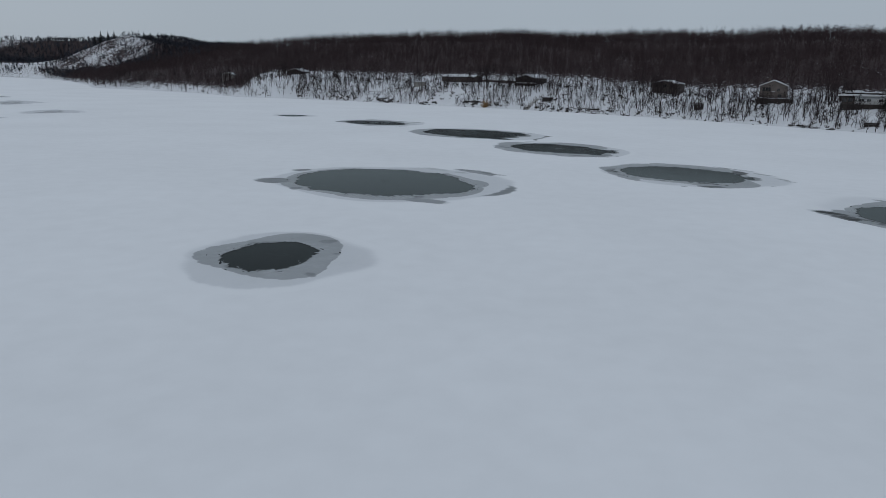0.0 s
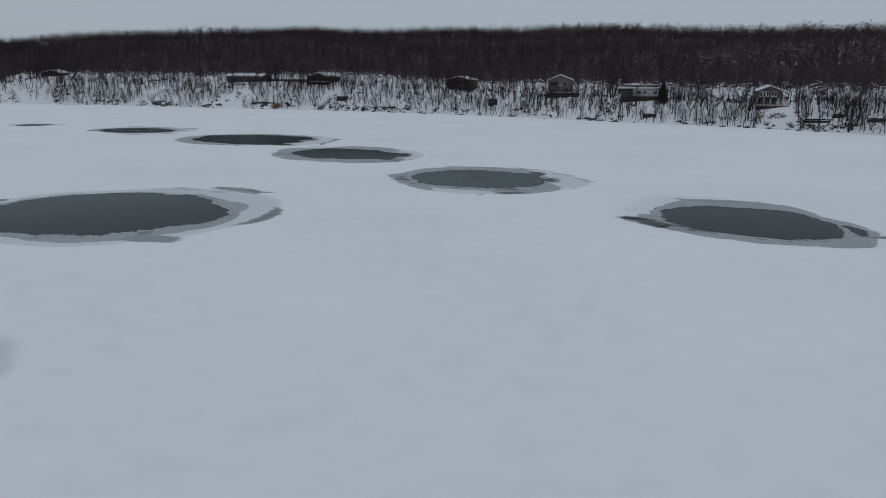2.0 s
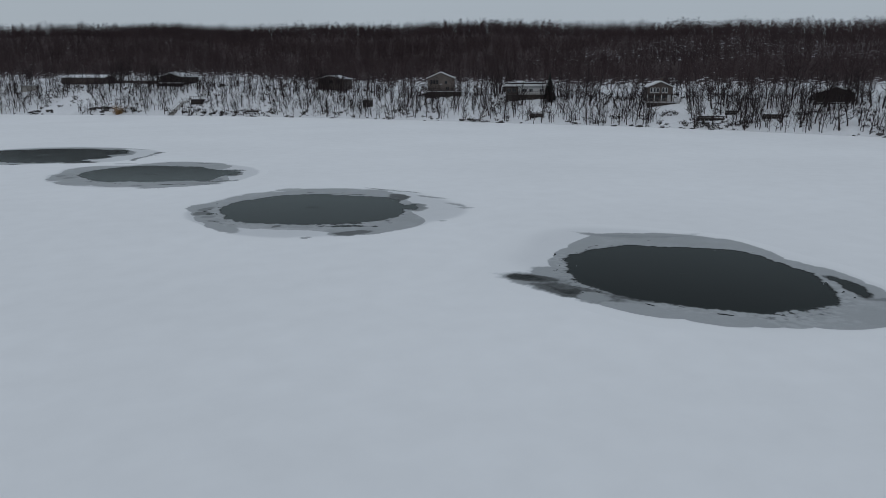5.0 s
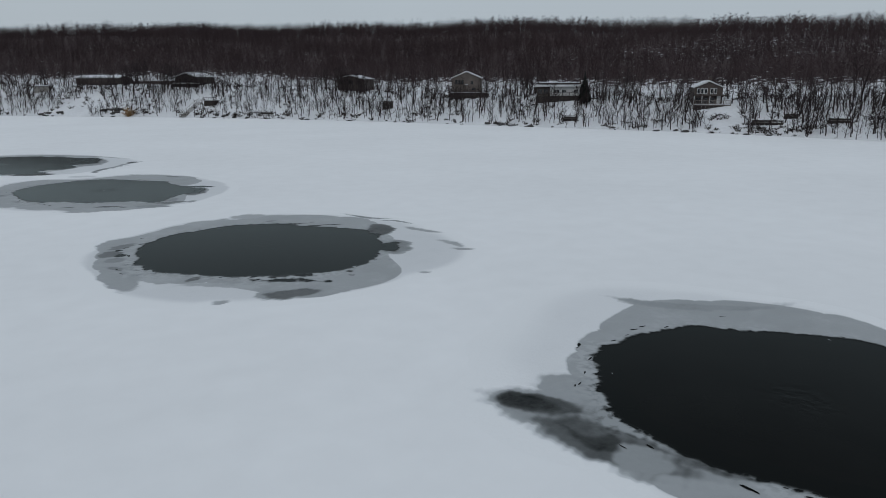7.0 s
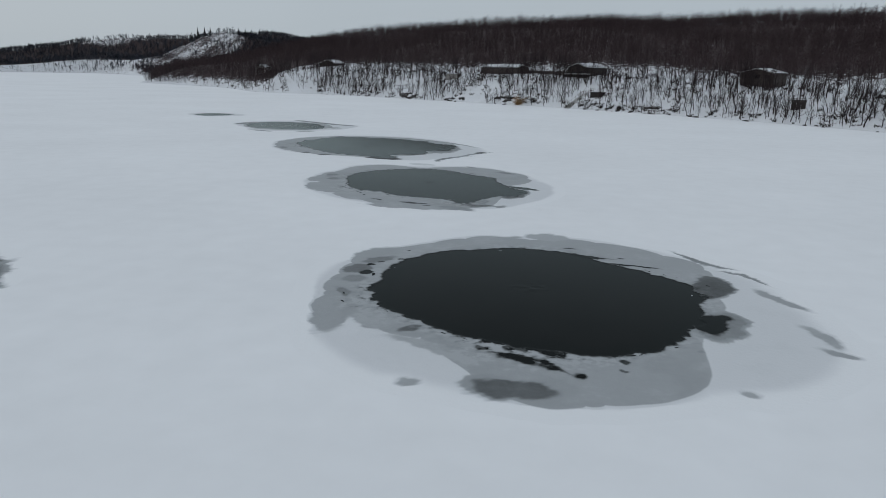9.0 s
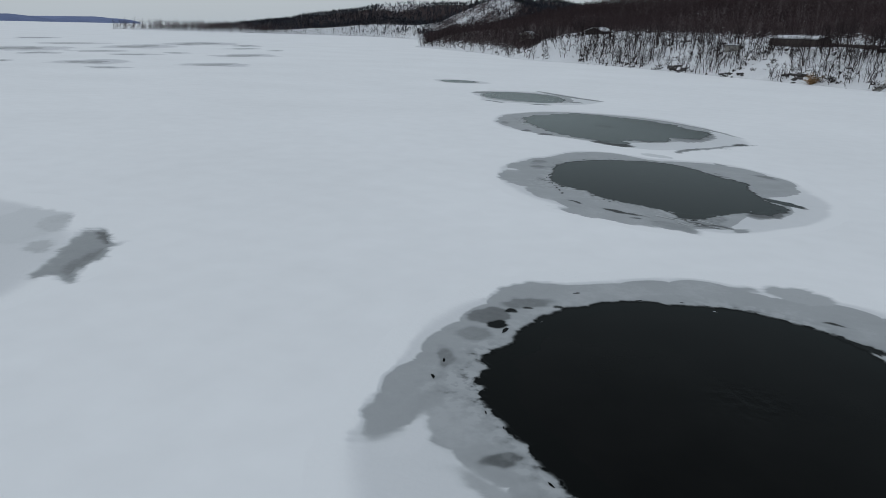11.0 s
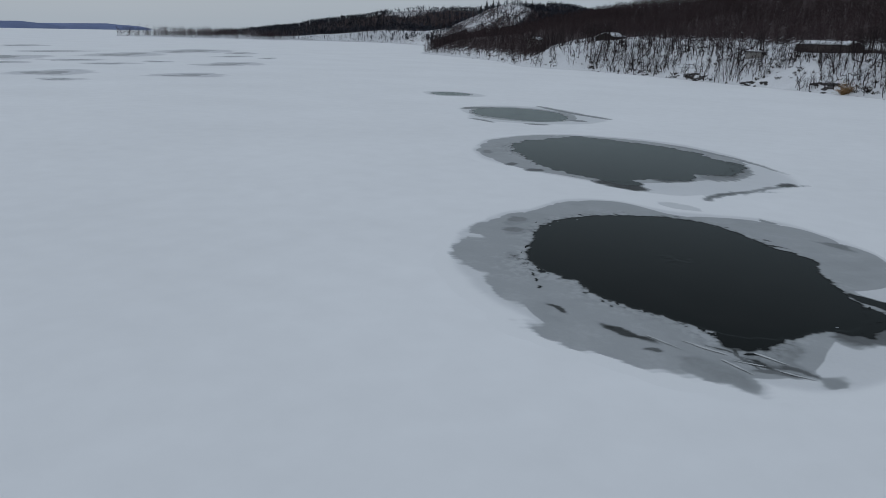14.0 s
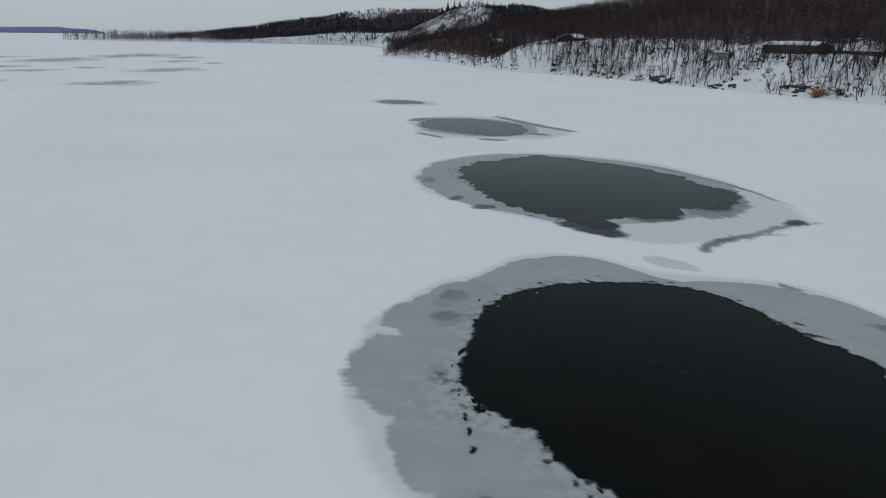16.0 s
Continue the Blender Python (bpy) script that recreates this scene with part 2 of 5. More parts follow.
i_stops = ((0.0, (0.80, 0.82, 0.84)), (0.06, (0.78, 0.80, 0.82)), (0.20, (0.66, 0.68, 0.705)), (0.31, (0.575, 0.60, 0.62)), (0.45, (0.345, 0.365, 0.38)), (0.58, (0.28, 0.30, 0.31)),
           (0.70, (0.14, 0.15, 0.155)), (0.80, (0.045, 0.05, 0.05)), (0.88, (0.006, 0.008, 0.008)))
while len(i_ramp.color_ramp.elements) < len(i_stops):
    i_ramp.color_ramp.elements.new(0.5)
for el, (at_, col_) in zip(i_ramp.color_ramp.elements, i_stops):
    el.position, el.color = at_, (*col_, 1)
i_l.new(ice_math("MULTIPLY", i_level, 0.25), i_ramp.inputs[0])
i_l.new(i_ramp.outputs[0], i_b.inputs["Base Color"])
i_b.inputs["Roughness"].default_value = 0.55
i_b.inputs["Specular IOR Level"].default_value = 0.12
i_bump = i_n.new("ShaderNodeBump")
i_bump.inputs["Strength"].default_value, i_bump.inputs["Distance"].default_value = 0.35, 0.05
i_l.new(ice_noise(5.0, 4), i_bump.inputs["Height"])
i_l.new(i_bump.outputs[0], i_b.inputs["Normal"])
i_dark = i_n.new("ShaderNodeRGB")
i_dark.outputs[0].default_value = (0.0045, 0.0050, 0.0050, 1)
i_pool = water_shader(i_n, i_l, i_dark.outputs[0])
i_cut = i_n.new("ShaderNodeMapRange")
i_cut.inputs[1].default_value, i_cut.inputs[2].default_value = 3.3, 3.6
i_l.new(i_level, i_cut.inputs[0])
i_mix = i_n.new("ShaderNodeMixShader")
i_l.new(i_cut.outputs[0], i_mix.inputs[0])
i_l.new(i_b.outputs[0], i_mix.inputs[1])
i_l.new(i_pool, i_mix.inputs[2])
i_l.new(i_mix.outputs[0], i_n["Material Output"].inputs[0])


# ground: snow; under the woods a noisy dark brown stands in for shade
M_GROUND = material("snowy_woodland_floor", (0.66, 0.68, 0.71), 0.85, 0.07, 0.12, 1.4, 0.5, 0.1)
gn, gl = M_GROUND.node_tree.nodes, M_GROUND.node_tree.links
g_b = gn["Principled BSDF"]
g_base = g_b.inputs["Base Color"].links[0].from_socket
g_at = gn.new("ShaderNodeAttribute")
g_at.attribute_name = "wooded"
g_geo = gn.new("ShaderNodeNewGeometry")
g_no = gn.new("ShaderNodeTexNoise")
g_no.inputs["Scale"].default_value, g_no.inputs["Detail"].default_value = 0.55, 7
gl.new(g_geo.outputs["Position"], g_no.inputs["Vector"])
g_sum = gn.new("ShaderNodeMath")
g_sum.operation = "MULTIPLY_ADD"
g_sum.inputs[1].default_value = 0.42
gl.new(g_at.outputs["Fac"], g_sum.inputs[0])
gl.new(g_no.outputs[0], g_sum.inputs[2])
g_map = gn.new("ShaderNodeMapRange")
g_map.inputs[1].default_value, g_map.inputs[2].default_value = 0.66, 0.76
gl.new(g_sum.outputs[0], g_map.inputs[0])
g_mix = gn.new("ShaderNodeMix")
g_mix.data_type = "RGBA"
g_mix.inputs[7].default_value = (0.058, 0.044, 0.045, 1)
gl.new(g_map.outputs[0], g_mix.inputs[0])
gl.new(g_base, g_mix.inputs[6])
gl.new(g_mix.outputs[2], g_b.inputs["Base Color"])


# ---- mesh helpers ----
def part(name, bm, mat, parent=None, label="", at=None):
    me = bpy.data.meshes.new(name)
    bm.to_mesh(me)
    bm.free()
    me.materials.append(mat)
    ob = new(name, me)
    if parent:
        ob.parent = parent
    if at is not None:
        ob.matrix_basis = at
    return tagged(ob, label)


def box(bm, x0, x1, y0, y1, z0, z1, bevel=0.0):
    g = bmesh.ops.create_cube(bm, size=1.0, matrix=Matrix.LocRotScale(((x0 + x1) / 2, (y0 + y1) / 2, (z0 + z1) / 2), None, (x1 - x0, y1 - y0, z1 - z0)))
    if bevel:
        edges = list({e for v in g["verts"] for e in v.link_edges})
        bmesh.ops.bevel(bm, geom=edges, offset=bevel, segments=1, affect="EDGES")
    return bm


def prism(bm, points, y0, y1):
    """A solid from an outline in x and z, drawn out from y0 to y1."""
    a = [bm.verts.new((x, y0, z)) for x, z in points]
    b = [bm.verts.new((x, y1, z)) for x, z in points]
    bm.faces.new(a)
    bm.faces.new(b[::-1])
    for i in range(len(a)):
        j = (i + 1) % len(a)
        bm.faces.new((a[j], a[i], b[i], b[j]))
    bmesh.ops.recalc_face_normals(bm, faces=bm.faces[:])
    return bm


def boxed(*a, bevel=0.0):
    return box(bmesh.new(), *a, bevel=bevel)


def raw_mesh(name, verts, tris, mat, smooth=False):
    me = bpy.data.meshes.new(name)
    me.vertices.add(len(verts))
    me.vertices.foreach_set("co", np.asarray(verts, np.float32).ravel())
    k = tris.shape[1]
    me.loops.add(len(tris) * k)
    me.loops.foreach_set("vertex_index", np.asarray(tris, np.int32).ravel())
    me.polygons.add(len(tris))
    me.polygons.foreach_set("loop_start", np.arange(0, len(tris) * k, k, dtype=np.int32))
    me.update(calc_edges=True)
    if smooth:
        me.polygons.foreach_set("use_smooth", np.ones(len(tris), bool))
    me.materials.append(mat)
    return me


# ---- the shore and the land ----
SHORE = [(330, -420), (262, -160), (205, 40), (172, 108), (156, 143), (145, 175), (125, 203), (99, 245), (72, 277), (46, 302),
         (28, 315), (11, 328), (-4, 338), (-28, 357), (-52, 374), (-90, 377), (-116, 424), (-178, 478), (-212, 497), (-236, 560), (-372, 800),
         (-520, 935), (-584, 780), (-617, 586), (-634, 580), (-700, 800), (-860, 900), (-1100, 1500)]


def rounded(points, times):
    for _ in range(times):
        out = [points[0]]
        for (ax, ay), (bx, by) in zip(points, points[1:]):
            out += [(ax * 0.75 + bx * 0.25, ay * 0.75 + by * 0.25), (ax * 0.25 + bx * 0.75, ay * 0.25 + by * 0.75)]
        points = out + [points[-1]]
    return np.array(points, float)


LINE = rounded(SHORE, 2)


def inland(xy):
    """How far inland each place lies (out on the lake: minus)."""
    xy = np.asarray(xy, float)
    best, sign = np.full(len(xy), 1e9), np.ones(len(xy))
    for a, b in zip(LINE[:-1], LINE[1:]):
        d = b - a
        q = xy - a
        u = np.clip(q @ d / (d @ d), 0, 1)
        r = q - u[:, None] * d
        dist = np.hypot(r[:, 0], r[:, 1])
        side = -(d[0] * q[:, 1] - d[1] * q[:, 0])
        hit = dist < best - 1e-9
        best = np.where(hit, dist, best)
        sign = np.where(hit, np.where(side >= 0, 1.0, -1.0), sign)
    return best * sign


def step(x, a, b):
    t = np.clip((np.asarray(x, float) - a) / (b - a), 0, 1)
    return t * t * (3 - 2 * t)


def ripple(x, y, s, seed):
    return (np.sin(x / s + seed) * np.cos(y / (s * 1.27) + 2.1 * seed) + 0.5 * np.sin((x + y) / (s * 0.53) + 3.3 * seed) + 0.35 * np.cos((x - 1.4 * y) / (s * 0.31) + seed)) / 1.85


def height(xy, d=None):
    """The land's height over the lake's ice."""
    xy = np.asarray(xy, float)
    x, y = xy[:, 0], xy[:, 1]
    d = inland(xy) if d is None else d
    bank = np.interp(d, [-40, -2, 0, 1.5, 20, 28, 60, 110], [-6, -0.7, -0.25, 0.55, 6.2, 7.4, 8.6, 9.0])
    bank = np.where(d > 0, bank * (1 + 0.38 * step(-x, -128, -60)), bank)
    left = np.interp(d, [0, 30, 60, 110, 150, 185, 260, 400, 900], [0, 0, 2.0, 13.0, 22.7, 25.0, 23.6, 14, 10])
    right = np.interp(d, [0, 30, 60, 105, 130, 165, 212, 280, 400, 900], [0, 0, 2.0, 11.0, 15.5, 23.5, 30.0, 28.0, 16, 10])
    k = step(x + 0.3 * (y - 200), 140, 190)
    hill = (left * (1 - k) + right * k) * (1 - 0.2 * step(x, 215, 320))
    # the shore falls away towards the far end of the lake
    far = step(-x, 300, 520)
    hill = hill * (1 - 0.9 * far) * (1 - 0.05 * step(-x, 0, 90))
    bank = np.where(d > 0, bank * (1 - 0.75 * step(-x, 190, 420)), bank)
    # the bare bluff, and the wooded ridge that runs down behind it to the end of the lake
    bluff = (34 + 3.5 * ripple(x, y, 13, 3.0)) * np.exp(-(((x + 362) / 72) ** 2 + ((y - 922) / 66) ** 2))
    for rx, ry, rz in ((-760, 935, 4), (-690, 1000, 15), (-615, 1055, 25), (-540, 1095, 31), (-450, 1125, 32), (-350, 1120, 27), (-230, 1060, 14)):
        bluff = bluff + rz * np.exp(-((x - rx) ** 2 + (y - ry) ** 2) / 75 ** 2)
    # a low snowy bench under the ridge, along the far shore
    bluff = bluff + 11 * step(d, 4, 48) * (1 - step(d, 70, 140)) * step(-x, 400, 470) * (1 - step(-x, 540, 640)) * step(y, 760, 860)
    uneven = ripple(x, y, 23, 1.0) * np.interp(d, [0, 4, 20, 120, 300], [0, 0.25, 0.7, 1.6, 2.5])
    return bank + hill + np.where(d > 0, bluff, 0) + uneven


def ticks(spots):
    out = []
    for a, b, s in spots:
        out += list(np.arange(a, b, s))
    return np.array(out + [spots[-1][1]])


gx = ticks([(-3000, -1000, 160), (-1000, -480, 15), (-480, -160, 9), (-160, 230, 2.6), (230, 420, 10), (420, 3000, 180)])
gy = ticks([(-3000, -400, 200), (-400, 60, 20), (60, 440, 2.6), (440, 700, 7), (700, 1220, 13), (1220, 3000, 160)])
gxx, gyy = np.meshgrid(gx, gy, indexing="ij")
flat = np.column_stack([gxx.ravel(), gyy.ravel()])
gd = inland(flat)
gz = height(flat, gd)
ny = len(gy)
ids = np.arange(len(flat)).reshape(gxx.shape)
quads = np.column_stack([ids[:-1, :-1].ravel(), ids[1:, :-1].ravel(), ids[1:, 1:].ravel(), ids[:-1, 1:].ravel()])
quads = quads[(gd[quads] > -25).any(axis=1)]
used, inverse = np.unique(quads, return_inverse=True)
ground = new("ground", raw_mesh("ground", np.column_stack([flat, gz])[used], inverse.reshape(quads.shape), M_GROUND, True))
# wooded: how much of the painted woodland shade covers the snow
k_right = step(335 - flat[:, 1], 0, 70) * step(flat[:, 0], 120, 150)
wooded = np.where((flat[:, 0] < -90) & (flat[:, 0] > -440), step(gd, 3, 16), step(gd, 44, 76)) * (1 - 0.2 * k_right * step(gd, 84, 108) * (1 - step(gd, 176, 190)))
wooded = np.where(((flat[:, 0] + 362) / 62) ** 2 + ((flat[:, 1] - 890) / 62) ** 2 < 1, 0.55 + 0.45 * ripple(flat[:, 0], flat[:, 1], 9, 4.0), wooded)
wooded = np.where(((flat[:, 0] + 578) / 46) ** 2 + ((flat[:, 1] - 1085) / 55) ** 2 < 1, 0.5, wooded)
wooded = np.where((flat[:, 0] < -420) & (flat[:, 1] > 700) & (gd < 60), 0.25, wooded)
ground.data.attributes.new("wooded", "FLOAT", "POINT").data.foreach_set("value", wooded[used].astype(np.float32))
tagged(ground, "snow-covered wooded bank and hillside above the lake", "ground", kind="structure")


def ground_z(x, y):
    return float(height(np.array([[x, y]]))[0])


# ---- the holes in the ice ----
def closed(values, n, seed, rough, fine):
    """A closed outline: eight radii, evenly spaced, smoothly joined, with an uneven edge."""
    r = np.array(values, float)
    u = np.arange(n) / n * len(r)
    i = u.astype(int)
    f = u - i
    p = [r[(i + k) % len(r)] for k in (-1, 0, 1, 2)]
    out = p[1] + 0.5 * f * (p[2] - p[0] + f * (2 * p[0] - 5 * p[1] + 4 * p[2] - p[3] + f * (3 * (p[1] - p[2]) + p[3] - p[0])))
    rng = np.random.default_rng(seed)
    turn = np.arange(n) / n
    calm = 0.25 + 0.75 * wander(turn, 7, rng, True)
    for cells, amp in ((9, rough), (19, rough * 0.8), (41, fine * 0.7), (83, fine * 0.55), (171, fine * 0.45), (347, fine * 0.3)):
        out = out + amp * 1.6 * wander(turn, cells, rng) * (1 if cells < 20 else calm)
    # bays bitten into the edge here and there
    return out + fine * 2.2 * np.clip(wander(turn, 53, rng) - 0.42, 0, 1) - fine * 2.0 * np.clip(wander(turn, 61, rng) - 0.45, 0, 1)


def scallops(turn, count, rng):
    """Lobes that bulge outwards and meet in sharp notches."""
    cuts = np.sort(rng.uniform(0, 1, count))
    cuts = np.concatenate([[cuts[-1] - 1], cuts, [cuts[0] + 1]])
    k = np.searchsorted(cuts, turn, side="right") - 1
    wide = cuts[k + 1] - cuts[k]
    f = (turn - cuts[k]) / wide
    size = rng.uniform(0.5, 1.0, len(cuts))[k] * np.clip(wide * count, 0.4, 1.6)
    return size * np.sqrt(np.clip(1 - (2 * f - 1) ** 2, 0, 1))


def wander(turn, cells, rng, positive=False):
    """Smooth random values round a closed loop, from -1 to 1."""
    values = rng.uniform(0 if positive else -1, 1, cells)
    u = turn * cells
    i = u.astype(int) % cells
    f = u - u.astype(int)
    f = f * f * (3 - 2 * f)
    return values[i] * (1 - f) + values[(i + 1) % cells] * f


def ring_mesh(name, loops, wets, mat, cap=False):
    """Closed loops of the same number of points, joined one after the other; wet is kept for the material."""
    n = len(loops[0])
    verts = np.vstack(loops)
    rows = []
    for k in range(len(loops) - 1):
        i = np.arange(n)
        j = (i + 1) % n
        rows.append(np.column_stack([k * n + i, k * n + j, (k + 1) * n + j, (k + 1) * n + i]))
    quads = np.vstack(rows)
    me = raw_mesh(name, verts, quads, mat, False)
    at = me.attributes.new("wet", "FLOAT", "POINT")
    at.data.foreach_set("value", np.repeat(np.array(wets, np.float32), n))
    return me


def patch(name, x, y, length, width, turn, z, seed, parent, mat=None, n=26, uneven=0.28, label="", soft=0.2):
    """A melted patch: a flat uneven blob, thin and soft at its rim."""
    rng = np.random.default_rng(seed)
    a = np.arange(n) / n * 2 * math.pi
    r = 1 + uneven * (np.sin(2 * a + rng.uniform(0, 6)) * 0.5 + np.sin(3 * a + rng.uniform(0, 6)) * 0.5 + np.sin(5 * a + rng.uniform(0, 6)) * 0.35 + rng.normal(0, 0.18, n))
    c, s = math.cos(radians(turn)), math.sin(radians(turn))
    loops = []
    for k in (1.0, 0.72, 0.3, 0.02):
        px, py = length / 2 * r * k * np.cos(a), width / 2 * r * k * np.sin(a)
        loops.append(np.column_stack([x + c * px - s * py, y + s * px + c * py, np.full(n, z - 0.002 * k)]))
    ob = new(name, ring_mesh(name, loops, [soft, 0.5 + 0.5 * soft, 1.0, 1.0], mat or M_MELT))
    ob.parent = parent
    return tagged(ob, label)


HOLES = []


def ice_sheet(name, loops, wet, crumb, parent, label):
    me = ring_mesh(name, loops, [0.0] * len(loops), M_ICE)
    me.attributes["wet"].data.foreach_set("value", wet.astype(np.float32).ravel())
    me.attributes.new("crumb", "FLOAT", "POINT").data.foreach_set("value", crumb.astype(np.float32).ravel())
    ob = new(name, me)
    ob.parent = parent
    return tagged(ob, label)


def ice_hole(cx, cy, water, grey, halo, seed, label, fine=0.22, n=900, floes=14, melted=(), coarse=18, slurry=None, pale=None, haze=0.9):
    """Open water in the lake ice, from the water outwards: a pale crust, a grey soaked ring, a faint halo of wet snow.
    Each outline is a list of evenly spaced radii. melted: soaked patches, each east, north, length, width, turn, wetness."""
    base = new("ice_hole")
    base.location = (cx, cy, 0)
    tagged(base, label, "ice hole", "aerated holes in the lake ice")
    a = np.arange(n) / n * 2 * math.pi
    ca, sa = np.cos(a), np.sin(a)
    rng = np.random.default_rng(seed + 400)
    turn = np.arange(n) / n
    rough = 0.10 if len(water) < 12 else 0.05
    rw = closed(water, n, seed, rough, fine)
    rg = closed(grey, n, seed + 90, rough, 0.05) + 0.045 * np.mean(grey) * (scallops(turn, 24, rng) - 0.55)
    rg = np.maximum(rg, rw + 0.3)
    rh = np.maximum(closed(halo, n, seed + 50, 0.12, 0.05) + 0.03 * np.mean(halo) * (scallops(turn, 17, rng) - 0.6), rg + 0.12)
    rp = closed(pale, n, seed + 130, 0.08, 0.06) if pale else rw + 0.15 + 0.3 * wander(turn, 17, rng, True)
    rp = np.clip(rp, rw + 0.12, rg - 0.1)
    # the sheet reaches past the halo, as far as the melted patches go
    rs = rh + 1.0
    for x, y, l, w, t, wet in melted:
        dx, dy = x - cx, y - cy
        far = math.hypot(dx, dy)
        for f in (-0.5, -0.25, 0.0, 0.25, 0.5):
            qx, qy = dx + l * f * math.cos(radians(t)), dy + l * f * math.sin(radians(t))
            gap = np.abs((a - math.atan2(qy, qx) + math.pi) % (2 * math.pi) - math.pi) * far
            rs = np.maximum(rs, (math.hypot(qx, qy) + w * 0.5 + 0.9) * (1 - 0.25 * np.clip(gap / (w + 2.0), 0, 1) ** 2) - 1.2 * np.clip(gap - w - 2.0, 0, 99))
    # neighbouring sheets keep clear of one another
    for bx, by, br in HOLES:
        for _ in range(60):
            qx, qy = cx + rs * ca - bx, cy + rs * sa - by
            i = ((np.arctan2(qy, qx) % (2 * math.pi)) / (2 * math.pi) * len(br)).astype(int) % len(br)
            rs = np.where(np.hypot(qx, qy) < br[i] + 0.6, rs - 0.2, rs)
    rh = np.minimum(rh, rs - 0.3)
    rg = np.minimum(rg, rh - 0.1)
    rp = np.minimum(rp, rg - 0.06)
    f1 = np.linspace(0, 1, coarse + 1)[1:-1, None]
    lip = 0.32
    near_edge = np.array([lip, 0.22, 0.14, 0.07, 0.0, -0.08, -0.18, -0.32, -0.5, -0.75, -1.05])[:, None]
    last = np.minimum(rw + lip + 0.02, rg - 0.06)
    lines = [rs[None], rs + (rg + 0.07 - rs) * f1, (rg + 0.07)[None], (rg - 0.05)[None], rg - 0.05 + (last - rg + 0.05) * f1, last[None], np.minimum(rw + near_edge, rg - 0.08)]
    radii = np.vstack(lines)
    x, y = radii * ca, radii * sa
    wx = x + 0.22 * ripple(x + cx, y + cy, 0.8, seed) + 0.10 * ripple(x, y, 0.27, seed + 1.7)
    wy = y + 0.22 * ripple(y + cy, x + cx, 0.9, seed + 5.0) + 0.10 * ripple(y, x, 0.31, seed + 2.9)
    # a soft outer rim in some places and a sharp snow edge in others
    blur = (0.10 + (0.15 + 0.9 * wander(turn, 9, rng, True)) * step(rh - rg, 0.15, 0.9)) * (1.0 if haze > 0.7 else 2.2)
    wet = haze * step((rh - radii) / blur, -0.5, 1.0) + 0.08 * step(rh - radii, 0.7, 2.5)
    wet = wet + (1.82 - wet) * step(rg - radii, -0.06, 0.05)
    wet = wet + 0.16 * step(ripple(x + 3.0, y, 2.3, seed) + 0.4 * ripple(x, y, 0.9, seed + 8.0), 0.1, 0.35) * step(rg - radii, 0.0, 0.3)
    wet = wet - 0.05 * step(rp - radii - 0.10 * ripple(x, y, 0.7, seed + 3.0), -0.25, 0.3)
    for px_, py_, l, w, t, level in melted:
        c, s = math.cos(radians(t)), math.sin(radians(t))
        dx, dy = wx - (px_ - cx), wy - (py_ - cy)
        u, v = c * dx + s * dy, -s * dx + c * dy
        # long ones bend a little and taper
        if l > 2.2 * w:
            v = v + 0.10 * l * ((2 * u / l) ** 2 - 0.4) * math.sin(px_ * 3.1 + py_)
            l, w = l * 1.15, w * 1.25
        reach = np.hypot(u / (l / 2), v / (w / 2)) + 0.12 * ripple(x + px_, y, 0.35, seed + level)
        soft = min(0.4, 0.12 / (min(l, w) / 2) + 0.03)
        k = 1 - step(reach, 1 - soft, 1 + soft)
        if level > 2.25 and w > 0.7:
            halo_ = 1 - step(reach, 1.0, 1.0 + 0.6 / (w / 2 + 0.4))
            wet = np.maximum(wet, 1.75 * halo_)
        wet = wet * (1 - k) + level * k
    wet[0] = 0.0
    # at the water's edge the ice breaks up into crumbs
    off = radii - rw
    wet = np.where(off < 0.16, np.maximum(wet, 3.45 - 10.0 * off), wet)
    wet = np.where(off < 0, np.clip(3.45 - 3.0 * off, 0, 6.0), wet)
    broken = 0.10 + 0.55 * step(wander(turn, 11, rng), -0.1, 0.7)
    if slurry:
        broken = broken + 0.5 * step((turn * 360 - slurry[0]) % 360, 0, 20) * (1 - step((turn * 360 - slurry[0]) % 360, slurry[1] - slurry[0] - 20, slurry[1] - slurry[0]))
    spread = 0.34 + 0.3 * step(broken, 0.55, 0.95)
    crumb = np.where(off > 0, np.exp(-np.abs(off) / spread[None, :]), np.exp(-np.abs(off) / 0.45)) * broken[None, :]
    z = -0.04 * step(wet, 0.1, 1.3)
    z = np.where(off < -0.05, -0.0495, z)
    loops = [np.column_stack([x[k], y[k], z[k]]) for k in range(len(radii))]
    m = coarse + 1
    ice_sheet("slush_ring", loops[:m], wet[:m], crumb[:m], base, "pale grey slush with a snowy rim")
    ice_sheet("thin_ice", loops[m - 1:], wet[m - 1:], crumb[m - 1:], base, "wet grey ice with a ragged inner edge")

    def loop(r, zz):
        return np.column_stack([r * ca, r * sa, np.full(n, zz)])

    pool = new("open_water", ring_mesh("open_water", [loop(rw - 1.0, -0.05), loop(rw * 0.6, -0.05), loop(rw * 0.25, -0.05), loop(rw * 0.0, -0.05)], [1, 1, 1, 1], M_WATER))
    pool.parent = base
    tagged(pool, "still black open water")
    # loose brash and small melt spots along the edge
    rng = np.random.default_rng(seed + 7)
